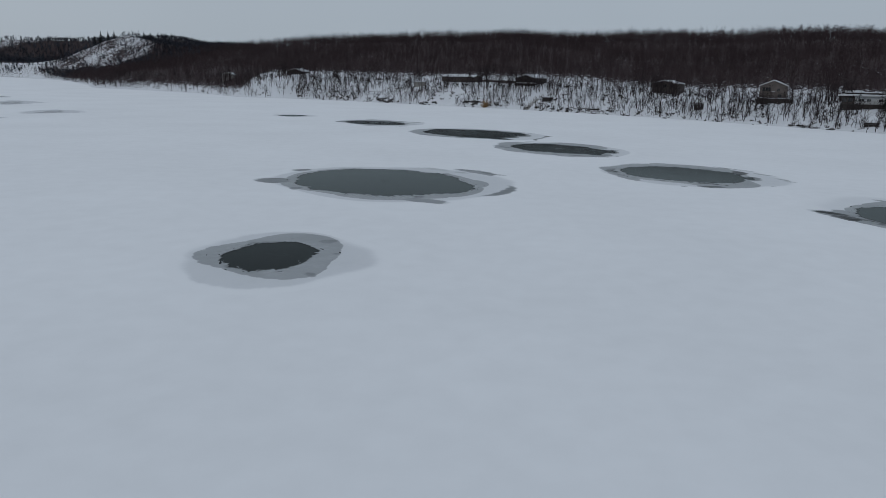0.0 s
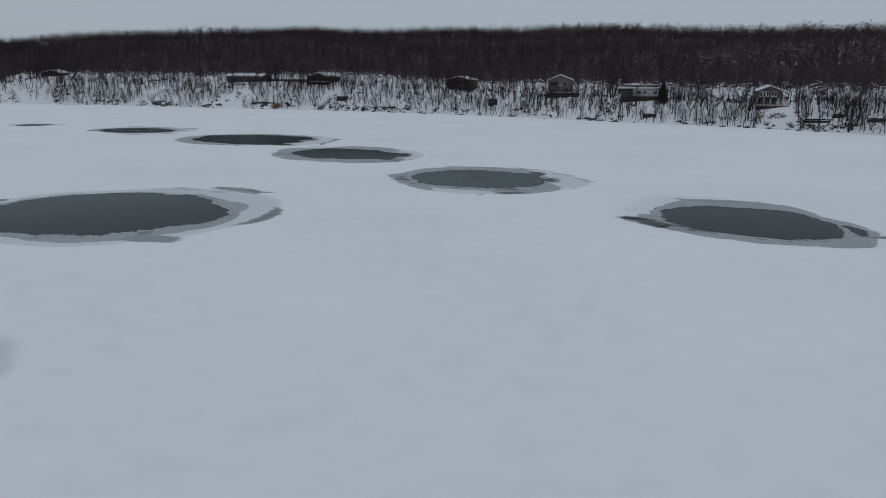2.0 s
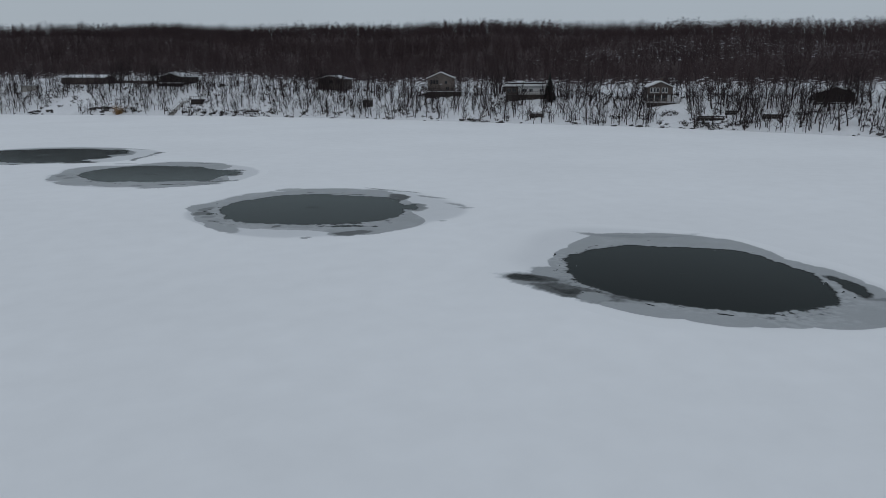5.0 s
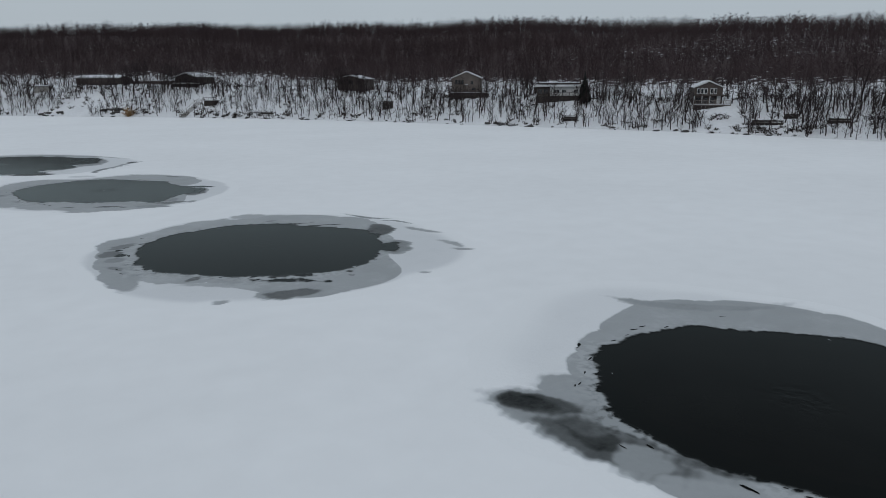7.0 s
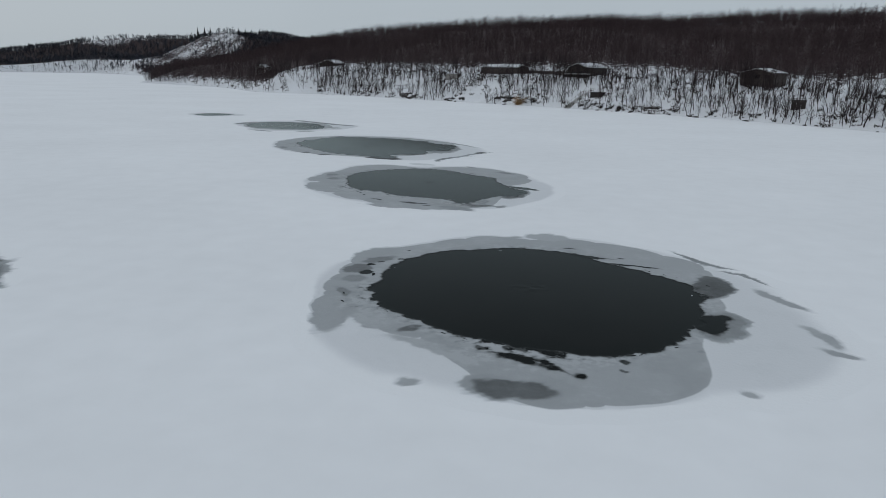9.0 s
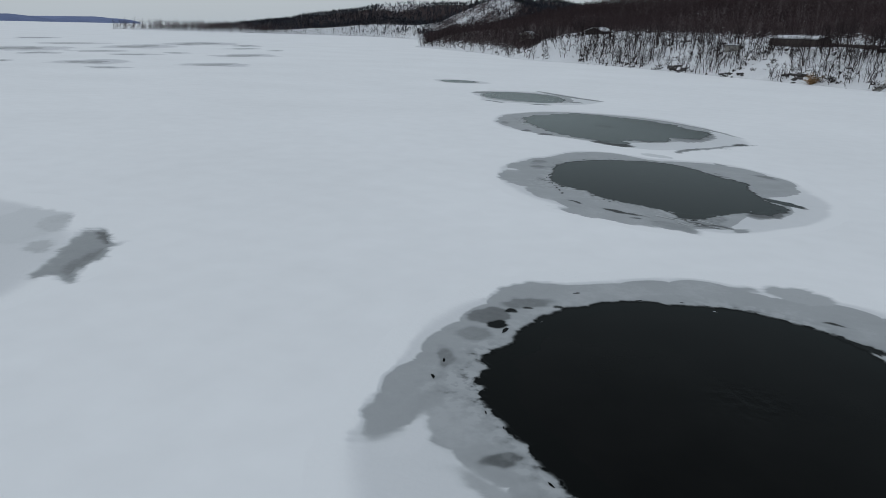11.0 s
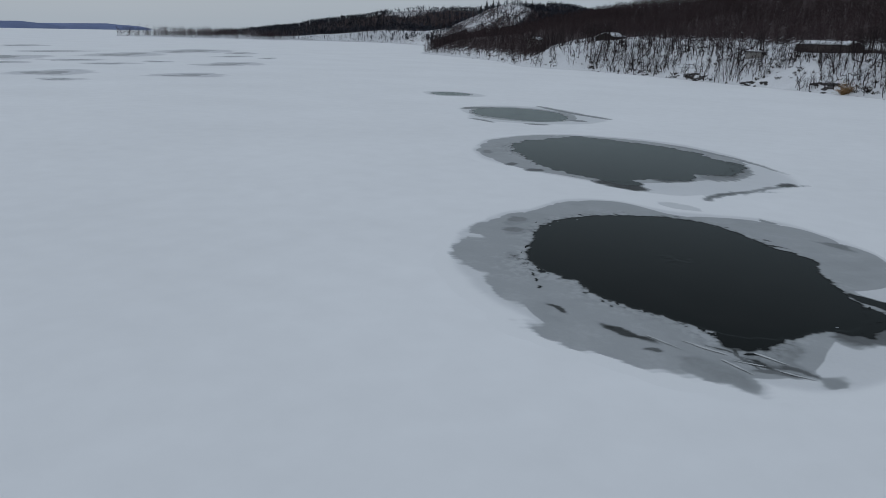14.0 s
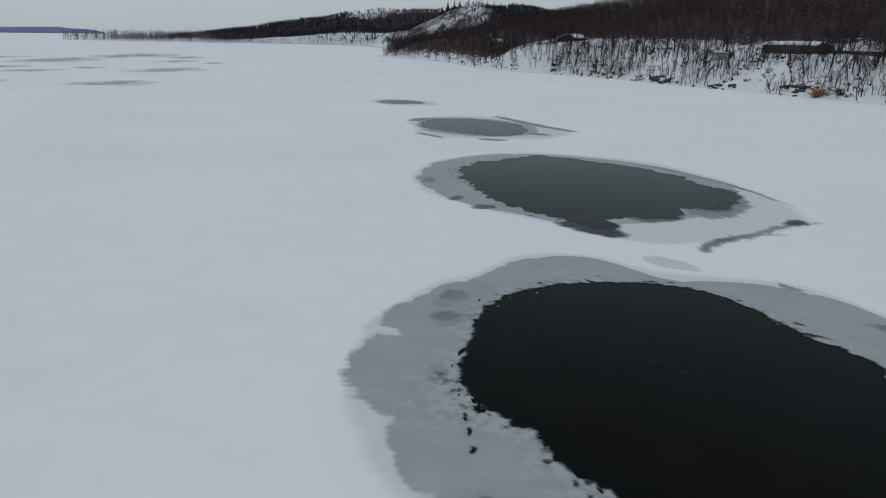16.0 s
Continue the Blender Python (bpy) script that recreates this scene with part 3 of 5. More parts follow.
    for k in range(floes):
        i = int(rng.integers(0, n))
        w = rng.uniform(0.06, 0.22) * (1.7 if rng.random() < 0.12 else 1.0)
        if rng.random() < 0.10:
            r = rw[i] - rng.uniform(0.1, 0.5)
            patch("brash_ice", r * ca[i], r * sa[i], w, w * 0.4, math.degrees(a[i]) + 90 + rng.uniform(-25, 25), -0.044, seed * 31 + k, base, M_MELT, 20, 0.3, soft=1.0)
        else:
            r = rw[i] + min(rng.exponential(0.35) + 0.1, max(0.3, rg[i] - rw[i]))
            patch("melt_spot", r * ca[i], r * sa[i], w * 2.0, w * 0.5, math.degrees(a[i]) + 90 + rng.uniform(-22, 22), -0.026, seed * 31 + k, base, M_WATER, 26, 0.22, soft=0.6)
    HOLES.append((cx, cy, rs))
    return base


MELT_A = [
    (-11.1, 63.6, 1.4, 1.4, 13, 2.5), (-11.3, 54.5, 0.8, 1, 15, 2.5), (-10.2, 59.9, 0.6, 0.6, -1, 2.5), (-16.7, 56.3, 1.1, 0.9, -14, 2.5), (-15.8, 62.8, 3.1, 0.8, 21, 2.5)]
MELT_B = [
    (6.3, 89.1, 6.72, 1, -118, 2.5), (-3.2, 82.4, 4.2, 1.6, 150, 2.3), (-20.8, 95, 3.9, 4.1, 65, 2.5), (-3.6, 84.7, 1.2, 1.4, 1, 2.5), (-17.3, 89.4, 1.2, 1.9, 2, 2.5),
    (-18.7, 104.8, 2.3, 1.5, 31, 2.5), (-3.7, 84.1, 0.8, 1.1, -18, 2.5), (-1.5, 106.4, 7.0, 3.8, -42, 1.2), (4.9, 105.2, 6.3, 1.7, -51, 2.2), (6.3, 104.2, 4.0, 0.6, -56, 2.6), (3.7, 107.3, 2.6, 0.5, -25, 2.8),
    (-0.6, 107.6, 3.4, 1.2, -40, 1.4), (2.6, 104.7, 2.4, 1.2, -40, 1.5), (0.3, 102.4, 1.3, 0.5, -60, 2.8)]
MELT_C = [
    (13.3, 143.4, 1.53, 1.11, 96, 2.6), (14.3, 140.8, 1.56, 1, -134, 2.6), (16.2, 136, 1.44, 0.89, 107, 2.3), (21, 130.1, 1.08, 0.28, -39, 3.2), (24.2, 129.3, 1.89, 0.4, -13, 3.3),
    (25.4, 128.3, 0.48, 0.33, 74, 3.1), (18.4, 133.9, 0.52, 0.16, 111, 3.6), (18.7, 133.1, 0.5, 0.16, 111, 3.6), (19.2, 132.2, 0.47, 0.16, 111, 3.6), (27.9, 127.8, 2.6, 0.9, -20, 2.35),
    (28.7, 129.3, 1.72, 0.2, -44, 3), (29.9, 129.2, 2.71, 0.32, 6, 3), (29.7, 128.7, 1.44, 0.32, 18, 2.8), (31.5, 129.1, 1.48, 0.7, -120, 2.3), (29.6, 130.7, 3.05, 1.73, 74, 2.4)]
MELT_C += [
    (28.5, 132.1, 4.2, 2.2, -105, 4), (32.6, 135.2, 4.46, 2.2, 71, 2.9), (32, 136.2, 4.4, 3, -115, 4), (27.4, 146.6, 1.45, 0.4, -24, 3.2), (31.2, 148.9, 2.04, 0.6, -35, 2.6),
    (33.2, 139, 2.61, 0.9, -34, 4)]
MELT_D = [
    (23.7, 160.4, 5.86, 0.6, 64, 2.7), (26.3, 165.4, 7.16, 0.5, 62, 2.4), (27.2, 167.8, 2.21, 1.06, 77, 3.1), (14.6, 160.6, 5.6, 2.6, -28, 4), (21.6, 171.5, 9.89, 3.67, 91, 2.5),
    (21.4, 173.1, 7.87, 3.16, 90, 3.6), (19.2, 181.7, 13.98, 0.6, -38, 2.4), (7.5, 160.3, 1.76, 1.39, -103, 2.9), (4.7, 161.8, 1.42, 1.15, 80, 2.9), (-0.2, 166.8, 2.2, 1.19, 113, 2.6),
    (18.6, 164.3, 4.48, 2.8, -118, 2.9)]
MELT_E = [
    (-21.9, 206.5, 5.5, 2.1, 74, 2.5), (-5.4, 192.8, 3, 1.5, 21, 2.5), (-13, 191.4, 3.9, 0.9, -25, 2.5), (-2.6, 201.4, 2.3, 2.1, -4, 2.5), (-7.7, 212, 17.4, 1.3, -35, 2.5)]
MELT_F = [
    (24.4, 109.1, 1.97, 1.68, 79, 2.75), (25.2, 111.1, 2.16, 1, -143, 2.6), (24.7, 107.1, 1.45, 1.22, 95, 2.5), (25.1, 108.4, 0.81, 0.69, 78, 4), (24.8, 104.9, 1.3, 0.46, 117, 2.55),
    (25, 110.1, 0.58, 0.46, -124, 4), (37.4, 114.1, 1.9, 0.4, -24, 4), (28.9, 100.5, 1.22, 0.5, 46, 2.9), (33.4, 95.1, 3.06, 1.58, -176, 2.9), (42.4, 103, 3.87, 1.92, 66, 2.5),
    (42.1, 103.2, 2.19, 0.97, 68, 4), (43.3, 108.9, 3.78, 1.67, 69, 3), (34, 97.8, 3.06, 0.28, -27, 3.6), (33.6, 99.1, 1.15, 0.54, -176, 3.6)]
MELT_G = [
    (51.6, 84, 6.2, 0.8, -33, 2.3), (53.1, 65.8, 3.13, 0.6, -11, 2.6), (53.1, 68.4, 3.81, 1, -120, 3.6), (39.3, 75.6, 7.2, 2.6, -68, 2.3), (40.2, 78.6, 3.2, 2.2, -60, 1.95),
    (38.2, 78.3, 3.0, 1.5, -50, 3.1), (37.9, 78.6, 2.0, 0.9, -50, 3.35), (38.7, 74.9, 4.6, 1.8, -70, 3.0), (38.5, 75.6, 2.4, 1.2, -75, 3.3), (39, 73.6, 2, 1.6, -60, 2.3), (38.6, 76, 1.6, 1.1, -60, 3),
    (41, 72.3, 2.6, 0.7, -50, 3)]
MELT_F = [(26.2, 100.1, 2, 0.7, 93, 0.85), (24.8, 102.1, 5.1, 1.2, 99, 1.88), (27, 101.3, 1.7, 2.8, 27, 1.74), (30, 98.4, 3.6, 0.7, -30, 1.72), (32.5, 95.4, 2.2, 1.3, 15, 2.1), (29.7, 95.3, 0.7, 0.4, -9, 1.75), (24.7, 112.4, 3.5, 1.6, 64, 1.85), (29.6, 116, 8.1, 1.2, 34, 1.8), (35, 118.8, 2.7, 1.8, 0, 1.7), (24.8, 105.1, 1.2, 0.4, -36, 2.3), (25.1, 103.8, 0.8, 0.9, 22, 1.95)] + MELT_F
MELT_C = [(16.5, 132.4, 1.3, 1.3, 66, 0.85), (12.7, 138.2, 1.4, 0.9, 19, 0.85), (17.7, 131, 1.6, 1, 86, 0.85), (12.7, 140.5, 3.9, 1.9, 83, 1.85), (14.6, 135.3, 6, 1.9, -57, 1.85), (18.2, 131.9, 4.6, 2, -51, 1.8), (13.6, 142.8, 2.1, 0.9, 85, 2.3), (14.6, 140.5, 1.8, 1, 66, 2.3), (16.2, 135.9, 0.7, 1.4, 30, 1.55), (21.4, 153.7, 3.2, 1.9, -16, 1.1), (23.8, 127.6, 5.9, 1.8, -9, 1.8), (27.5, 127.6, 2, 1.4, -26, 2.2), (29.8, 129.6, 2, 0.9, -8, 2.4)] + MELT_C
MELT_D = [(15.8, 158.6, 4.1, 1.8, -17, 3.2)] + MELT_D
MELT_F += [(37.7, 113.9, 2.2, 0.22, -16, 3.6), (39.8, 112.4, 2.4, 0.25, -11, 3.6), (39.4, 114.1, 0.6, 0.3, -15, 3.4), (36.6, 115.8, 0.7, 0.25, 10, 3.3), (33.4, 97.8, 1.7, 0.42, -31, 3.7), (34.7, 97.2, 0.9, 0.32, -12, 3.6), (35.9, 96.7, 0.6, 0.4, -12, 3.6), (34.1, 99.1, 1.2, 0.55, -38, 3.6), (34.8, 98.6, 1.2, 0.55, -38, 3.6), (32, 98.8, 0.5, 0.3, -37, 3.3), (29, 100.4, 1, 0.5, 53, 2.9), (37.6, 98.2, 0.4, 0.35, -36, 3.4), (37.5, 97.3, 0.3, 0.3, -2, 3), (34.6, 98, 0.6, 0.2, -176, 2.8), (37.8, 98.9, 0.5, 0.4, -32, 3.5), (25.1, 108.3, 0.7, 0.35, 36, 3.6)]
MELT_F += [(25.2, 110.1, 0.4, 0.25, 48, 3.4), (25.5, 110.7, 0.3, 0.2, 16, 3.4), (26.5, 111.4, 0.4, 0.35, 6, 3.4), (33, 98.9, 0.4, 0.4, -20, 3.4), (33.4, 99.1, 1.1, 0.35, -43, 3.4)]
MELT_C += [(26.5, 147.6, 2.4, 0.3, -52, 3.4), (27.6, 147.8, 0.6, 0.35, 7, 3.2), (25.2, 149.4, 0.4, 0.18, 14, 3.2), (28.2, 146.5, 1.6, 0.2, 3, 3.3), (18.7, 148.5, 0.7, 0.2, 20, 3.4), (19.9, 149, 0.5, 0.2, 32, 3.4), (21.2, 150.1, 0.5, 0.2, 2, 3.4), (22.4, 150, 1.1, 0.22, 25, 3.4), (22.6, 132.6, 0.3, 0.45, 9, 3.5), (22.3, 132.2, 0.2, 0.3, 41, 3.4), (22.7, 131.8, 0.2, 0.35, 10, 3.4), (23, 132.3, 0.1, 0.3, 10, 3.4), (21.4, 132.8, 0.2, 0.25, -14, 3.2), (27.2, 152.8, 1.3, 0.3, -32, 2.4), (18.4, 149.4, 0.3, 0.2, 18, 2.8), (23.9, 129.5, 0.6, 0.35, -3, 3.3)]
MELT_C += [(24.6, 129.3, 0.8, 0.3, -22, 3.3), (21.1, 130, 0.7, 0.22, -41, 3.2), (25.5, 128.3, 0.4, 0.45, 32, 3), (31.3, 149.2, 1, 0.4, -18, 2.6), (29.3, 129.2, 1, 0.18, -25, 3.2), (28, 129.6, 1.7, 0.14, -13, 2.9)]
MELT_F += [(44, 114.2, 4, 0.45, -54, 2.5), (45.9, 111.2, 2.7, 0.2, -51, 2.4), (46.3, 107.2, 3.1, 0.7, -67, 1.9), (46.5, 102.3, 2.7, 0.6, -84, 1.75), (46.3, 100.3, 1.3, 0.5, -33, 1.9), (40.8, 99.8, 0.2, 0.3, -31, 2.4), (41.7, 96, 0.7, 0.7, -31, 1.7), (29.7, 95.1, 0.8, 0.6, -12, 1.75)]
A = ice_hole(-14.3, 59.3, (2.6, 3.0, 3.3, 3.7, 4.0, 4.0, 3.6, 3.5, 3.7, 3.7, 3.7, 4.1, 4.0, 3.5, 2.9, 2.6),
             (4.5, 4.8, 5.8, 6.7, 6.9, 5.6, 5.0, 5.5, 5.7, 5.2, 4.7, 4.8, 5.7, 6.2, 5.2, 4.3),
             (7.2, 6.7, 6.6, 7.2, 7.4, 7.0, 6.4, 6.4, 6.3, 6.3, 7.0, 8.0, 8.2, 7.7, 7.2, 7.6), 11,
             "small round hole with dark water and a wide grey slush ring", 0.18, floes=24, n=500, coarse=16, melted=MELT_A)
B = ice_hole(-7.5, 95.9, (9.8, 9.6, 9.9, 9.8, 10.0, 10.2, 10.4, 10.9, 11.6, 11.7, 11.5, 11.0, 10.6, 10.7, 10.5, 10.3, 10.0, 10.0, 10.8, 10.5, 10.8, 11.6, 11.5, 11.0),
             (12.0, 11.2, 11.0, 11.2, 10.9, 11.0, 11.2, 11.6, 12.4, 12.6, 12.3, 12.0, 12.0, 12.3, 12.1, 11.8, 11.6, 12.9, 13.6, 13.4, 13.4, 13.2, 12.6, 12.3),
             (16.0, 15.8, 15.2, 14.6, 14.0, 13.4, 13.0, 13.4, 14.0, 14.2, 14.2, 14.2, 14.0, 13.6, 13.0, 12.8, 13.2, 14.2, 15.0, 15.2, 15.4, 15.4, 15.6, 15.7), 12,
             "large round hole of dark water ringed by broken grey ice", 0.32, floes=60, n=800, coarse=20, melted=MELT_B, slurry=(190, 300))
C = ice_hole(23.9, 140.5, (7.6, 7.2, 7.5, 7.3, 7.1, 8.1, 9.2, 9.6, 9.5, 9.4, 9.2, 8.7, 8.2, 8.0, 8.1, 7.9, 7.4, 8.0, 8.2, 9.2, 10.3, 9.7, 10.0, 9.0),
             (8.6, 10.6, 11.3, 11.8, 12.2, 12.7, 11.3, 10.8, 13.5, 13.8, 12.1, 12.0, 11.9, 11.4, 11.5, 10.5, 11.0, 12.1, 13.4, 13.7, 13.1, 10.6, 11.1, 10.0),
             (12.4, 12.0, 11.8, 12.2, 12.6, 13.1, 11.9, 11.9, 13.9, 14.2, 12.8, 12.6, 12.5, 12.1, 12.2, 12.4, 12.6, 12.6, 13.6, 14.0, 14.6, 13.6, 13.2, 12.8), 13,
             "round hole of black water inside a wide grey ice ring", 0.15, floes=30, slurry=(195, 310), n=1100, coarse=42, melted=MELT_C,
             pale=(8.0, 7.6, 7.8, 7.7, 7.6, 8.6, 9.6, 10.0, 10.0, 10.0, 9.7, 9.2, 8.7, 8.4, 8.6, 8.8, 8.9, 9.7, 10.5, 10.6, 10.8, 10.0, 10.3, 9.3))
D = ice_hole(10.7, 172.9, (11.5, 12.0, 10.5, 10.6, 10.8, 11.1, 11.4, 12.2, 13.4, 12.9, 12.2, 11.6, 10.7, 9.8, 9.4, 9.3, 9.8, 11.0, 11.9, 13.1, 12.2, 12.2, 11.0, 11.3),
             (12.5, 12.6, 12.8, 12.8, 12.8, 13.0, 13.4, 14.2, 15.0, 15.0, 14.5, 14.6, 14.0, 13.5, 13.6, 13.2, 13.0, 13.0, 13.3, 14.6, 13.4, 13.2, 12.5, 12.4),
             (16.1, 14.7, 14.0, 14.0, 14.2, 14.8, 15.1, 15.3, 15.8, 15.8, 15.2, 15.2, 14.6, 14.1, 14.2, 13.9, 13.8, 13.8, 14.2, 15.6, 18.2, 18.1, 17.9, 17.6), 14,
             "wide hole of dark water with a grey tongue and slush ring", 0.36, floes=60, n=800, coarse=18, melted=MELT_D, slurry=(150, 230))
E = ice_hole(-12.4, 203.4, (7.6, 6.7, 7.9, 9.4, 7.8, 7.2, 7.4, 9.4), (8.6, 8.0, 9.4, 11.0, 8.8, 8.0, 9.4, 10.2), (13.2, 11.1, 13.1, 13.0, 10.2, 8.8, 12.3, 12.6), 15,
             "distant oval hole of dark water with a thin slush rim", 0.28, floes=16, n=400, coarse=10, melted=MELT_E)
F = ice_hole(34.1, 107.1, (8.2, 8.3, 7.7, 7.3, 7.4, 7.8, 8.2, 8.3, 8.3, 8.7, 8.4, 8.2, 8.0, 8.2, 8.3, 7.7, 7.7, 7.7, 8.2, 8.7, 8.9, 8.5, 8.3, 8.2),
             (9.2, 9.5, 11.4, 11.6, 11.6, 11.8, 11.0, 11.5, 10.9, 10.6, 11.3, 10.9, 10.7, 10.7, 11.1, 9.9, 9.3, 10.5, 13.0, 13.0, 12.2, 9.7, 8.9, 8.8),
             (12.8, 12.8, 12.1, 12.3, 12.0, 12.0, 11.2, 11.6, 11.1, 10.9, 11.4, 11.1, 11.0, 10.9, 11.5, 12.4, 12.9, 12.8, 13.1, 13.1, 13.2, 14.1, 14.4, 13.3), 16,
             "round hole of black water with a scalloped grey ice ring", 0.16, floes=28, slurry=(190, 310), n=1100, coarse=40, melted=MELT_F,
             pale=(8.6, 8.7, 8.3, 7.8, 7.8, 8.2, 8.7, 8.9, 9.6, 9.8, 9.6, 9.4, 9.3, 9.3, 9.2, 8.8, 8.5, 8.5, 9.0, 9.6, 9.6, 9.0, 8.7, 8.6))
G = ice_hole(47.0, 74.6, (7.4, 8.0, 7.6, 7.2, 7.1, 7.8, 7.7, 7.6, 7.7, 7.2, 6.9, 6.9, 6.8, 6.8, 6.6, 6.6, 6.8, 7.4, 7.4, 8.1, 7.9, 7.6, 7.6, 7.1),
             (8.5, 9.6, 11.2, 11.4, 11.6, 11.3, 10.0, 9.2, 8.8, 8.3, 8.0, 8.0, 8.2, 8.6, 8.9, 9.1, 9.5, 9.9, 10.6, 11.2, 10.2, 10.2, 9.2, 8.8),
             (9.2, 10.2, 11.8, 12.2, 13.0, 14.2, 14.5, 13.5, 12.2, 11.8, 10.8, 9.4, 8.8, 8.8, 9.2, 9.4, 9.9, 10.3, 11.0, 11.7, 10.9, 10.8, 9.9, 9.5), 17,
             "round hole of black water with dark slush tongues at its edge", 0.16, floes=28, slurry=(200, 320), n=1000, coarse=36, melted=MELT_G, haze=0.5)
K = ice_hole(-38.7, 228.6, (3.9, 3.8, 3.9, 4.0, 3.6, 3.7, 4.0, 3.6), (4.6, 4.4, 4.5, 4.8, 4.4, 4.3, 4.6, 4.4), (7.8, 6.0, 6.0, 6.8, 6.4, 5.5, 6.4, 7.0), 18,
             "small far hole of grey water in the snowy ice", 0.14, floes=0, n=240, coarse=8)
for k, (hole, x, y, l, w, turn) in enumerate(((C, 27.2, 129.5, 1.9, 0.14, -12), (C, 29.4, 129.9, 1.4, 0.12, -20), (C, 30.4, 128.9, 1.1, 0.12, -4), (C, 28.4, 128.5, 1.3, 0.12, -28), (C, 25.6, 129.2, 1.5, 0.10, -20), (C, 28.9, 129.0, 0.9, 0.10, 8))):
    patch("pressure_ridge", x - hole.location.x, y - hole.location.y, l, w, turn, -0.012 + 0.0006 * k, 9600 + k, hole, M_RIDGE, 60, 0.3, soft=0.8)
# shallow wet hollows far out on the lake
rng = np.random.default_rng(77)
FAR_HOLLOWS = [(-107, 223, 18, 12, -83),
               (-128, 202, 20, 14, 128),
               (-108, 191, 8, 7, 112), (-144, 272, 28, 15, -73), (-158, 238, 16, 9, -79), (-164, 260, 13, 7, 120), (-172, 216, 14, 9, -71), (-180, 242, 19, 10, -79), (-202, 231, 39, 21, 134), (-215, 287, 46, 21, 122), (-247, 349, 67, 25, 123), (-192, 321, 23, 10, -73), (-174, 321, 16, 5, 126), (-245, 278, 35, 13, 105), (-312, 304, 35, 13, 123), (-139, 186, 9, 3, 150), (-222, 354, 31, 11, 121)]
for k, (x, y, l, w, turn) in enumerate(FAR_HOLLOWS):
    hollow = new("wet_hollow")
    hollow.location = (x, y, 0)
    tagged(hollow, "shallow grey wet hollow in the lake snow", "ice hole", "far wet hollows on the lake")
    patch("slush_ring", 0, 0, l * 1.3, w * 1.4, turn, 0.006, 300 + k, hollow, M_SLUSH, 60, 0.22, soft=0.0)
    side = 0.12 * w
    patch("melt_patch", side * 0.3, -side, l * 0.72, w * 0.55, turn, 0.012, 400 + k, hollow, M_MELT, 60, 0.3)
    patch("wet_line", side * 0.5, -side * 1.8, l * 0.55, w * 0.16, turn + 4, 0.018, 450 + k, hollow, M_THIN, 60, 0.35, soft=0.6)


# ---- the lake's snow, cut out round the holes ----
bm = bmesh.new()
edges = []
LAKE_RIM = 2900


def add_loop(points):
    vs = [bm.verts.new(p) for p in points]
    return [bm.edges.new((vs[i], vs[(i + 1) % len(vs)])) for i in range(len(vs))]


edges += add_loop([(LAKE_RIM * math.cos(k * math.pi / 20), LAKE_RIM * math.sin(k * math.pi / 20), 0) for k in range(40)])
for cx, cy, ro in HOLES:
    n = len(ro)
    edges += add_loop([(cx + ro[i] * math.cos(2 * math.pi * i / n), cy + ro[i] * math.sin(2 * math.pi * i / n), 0) for i in range(n)])
bmesh.ops.triangle_fill(bm, use_beauty=True, use_dissolve=False, edges=edges, normal=(0, 0, 1))
lake = part("frozen_lake", bm, M_SNOW)
tagged(lake, "wide frozen lake under smooth wind-packed snow", "frozen lake", kind="structure")

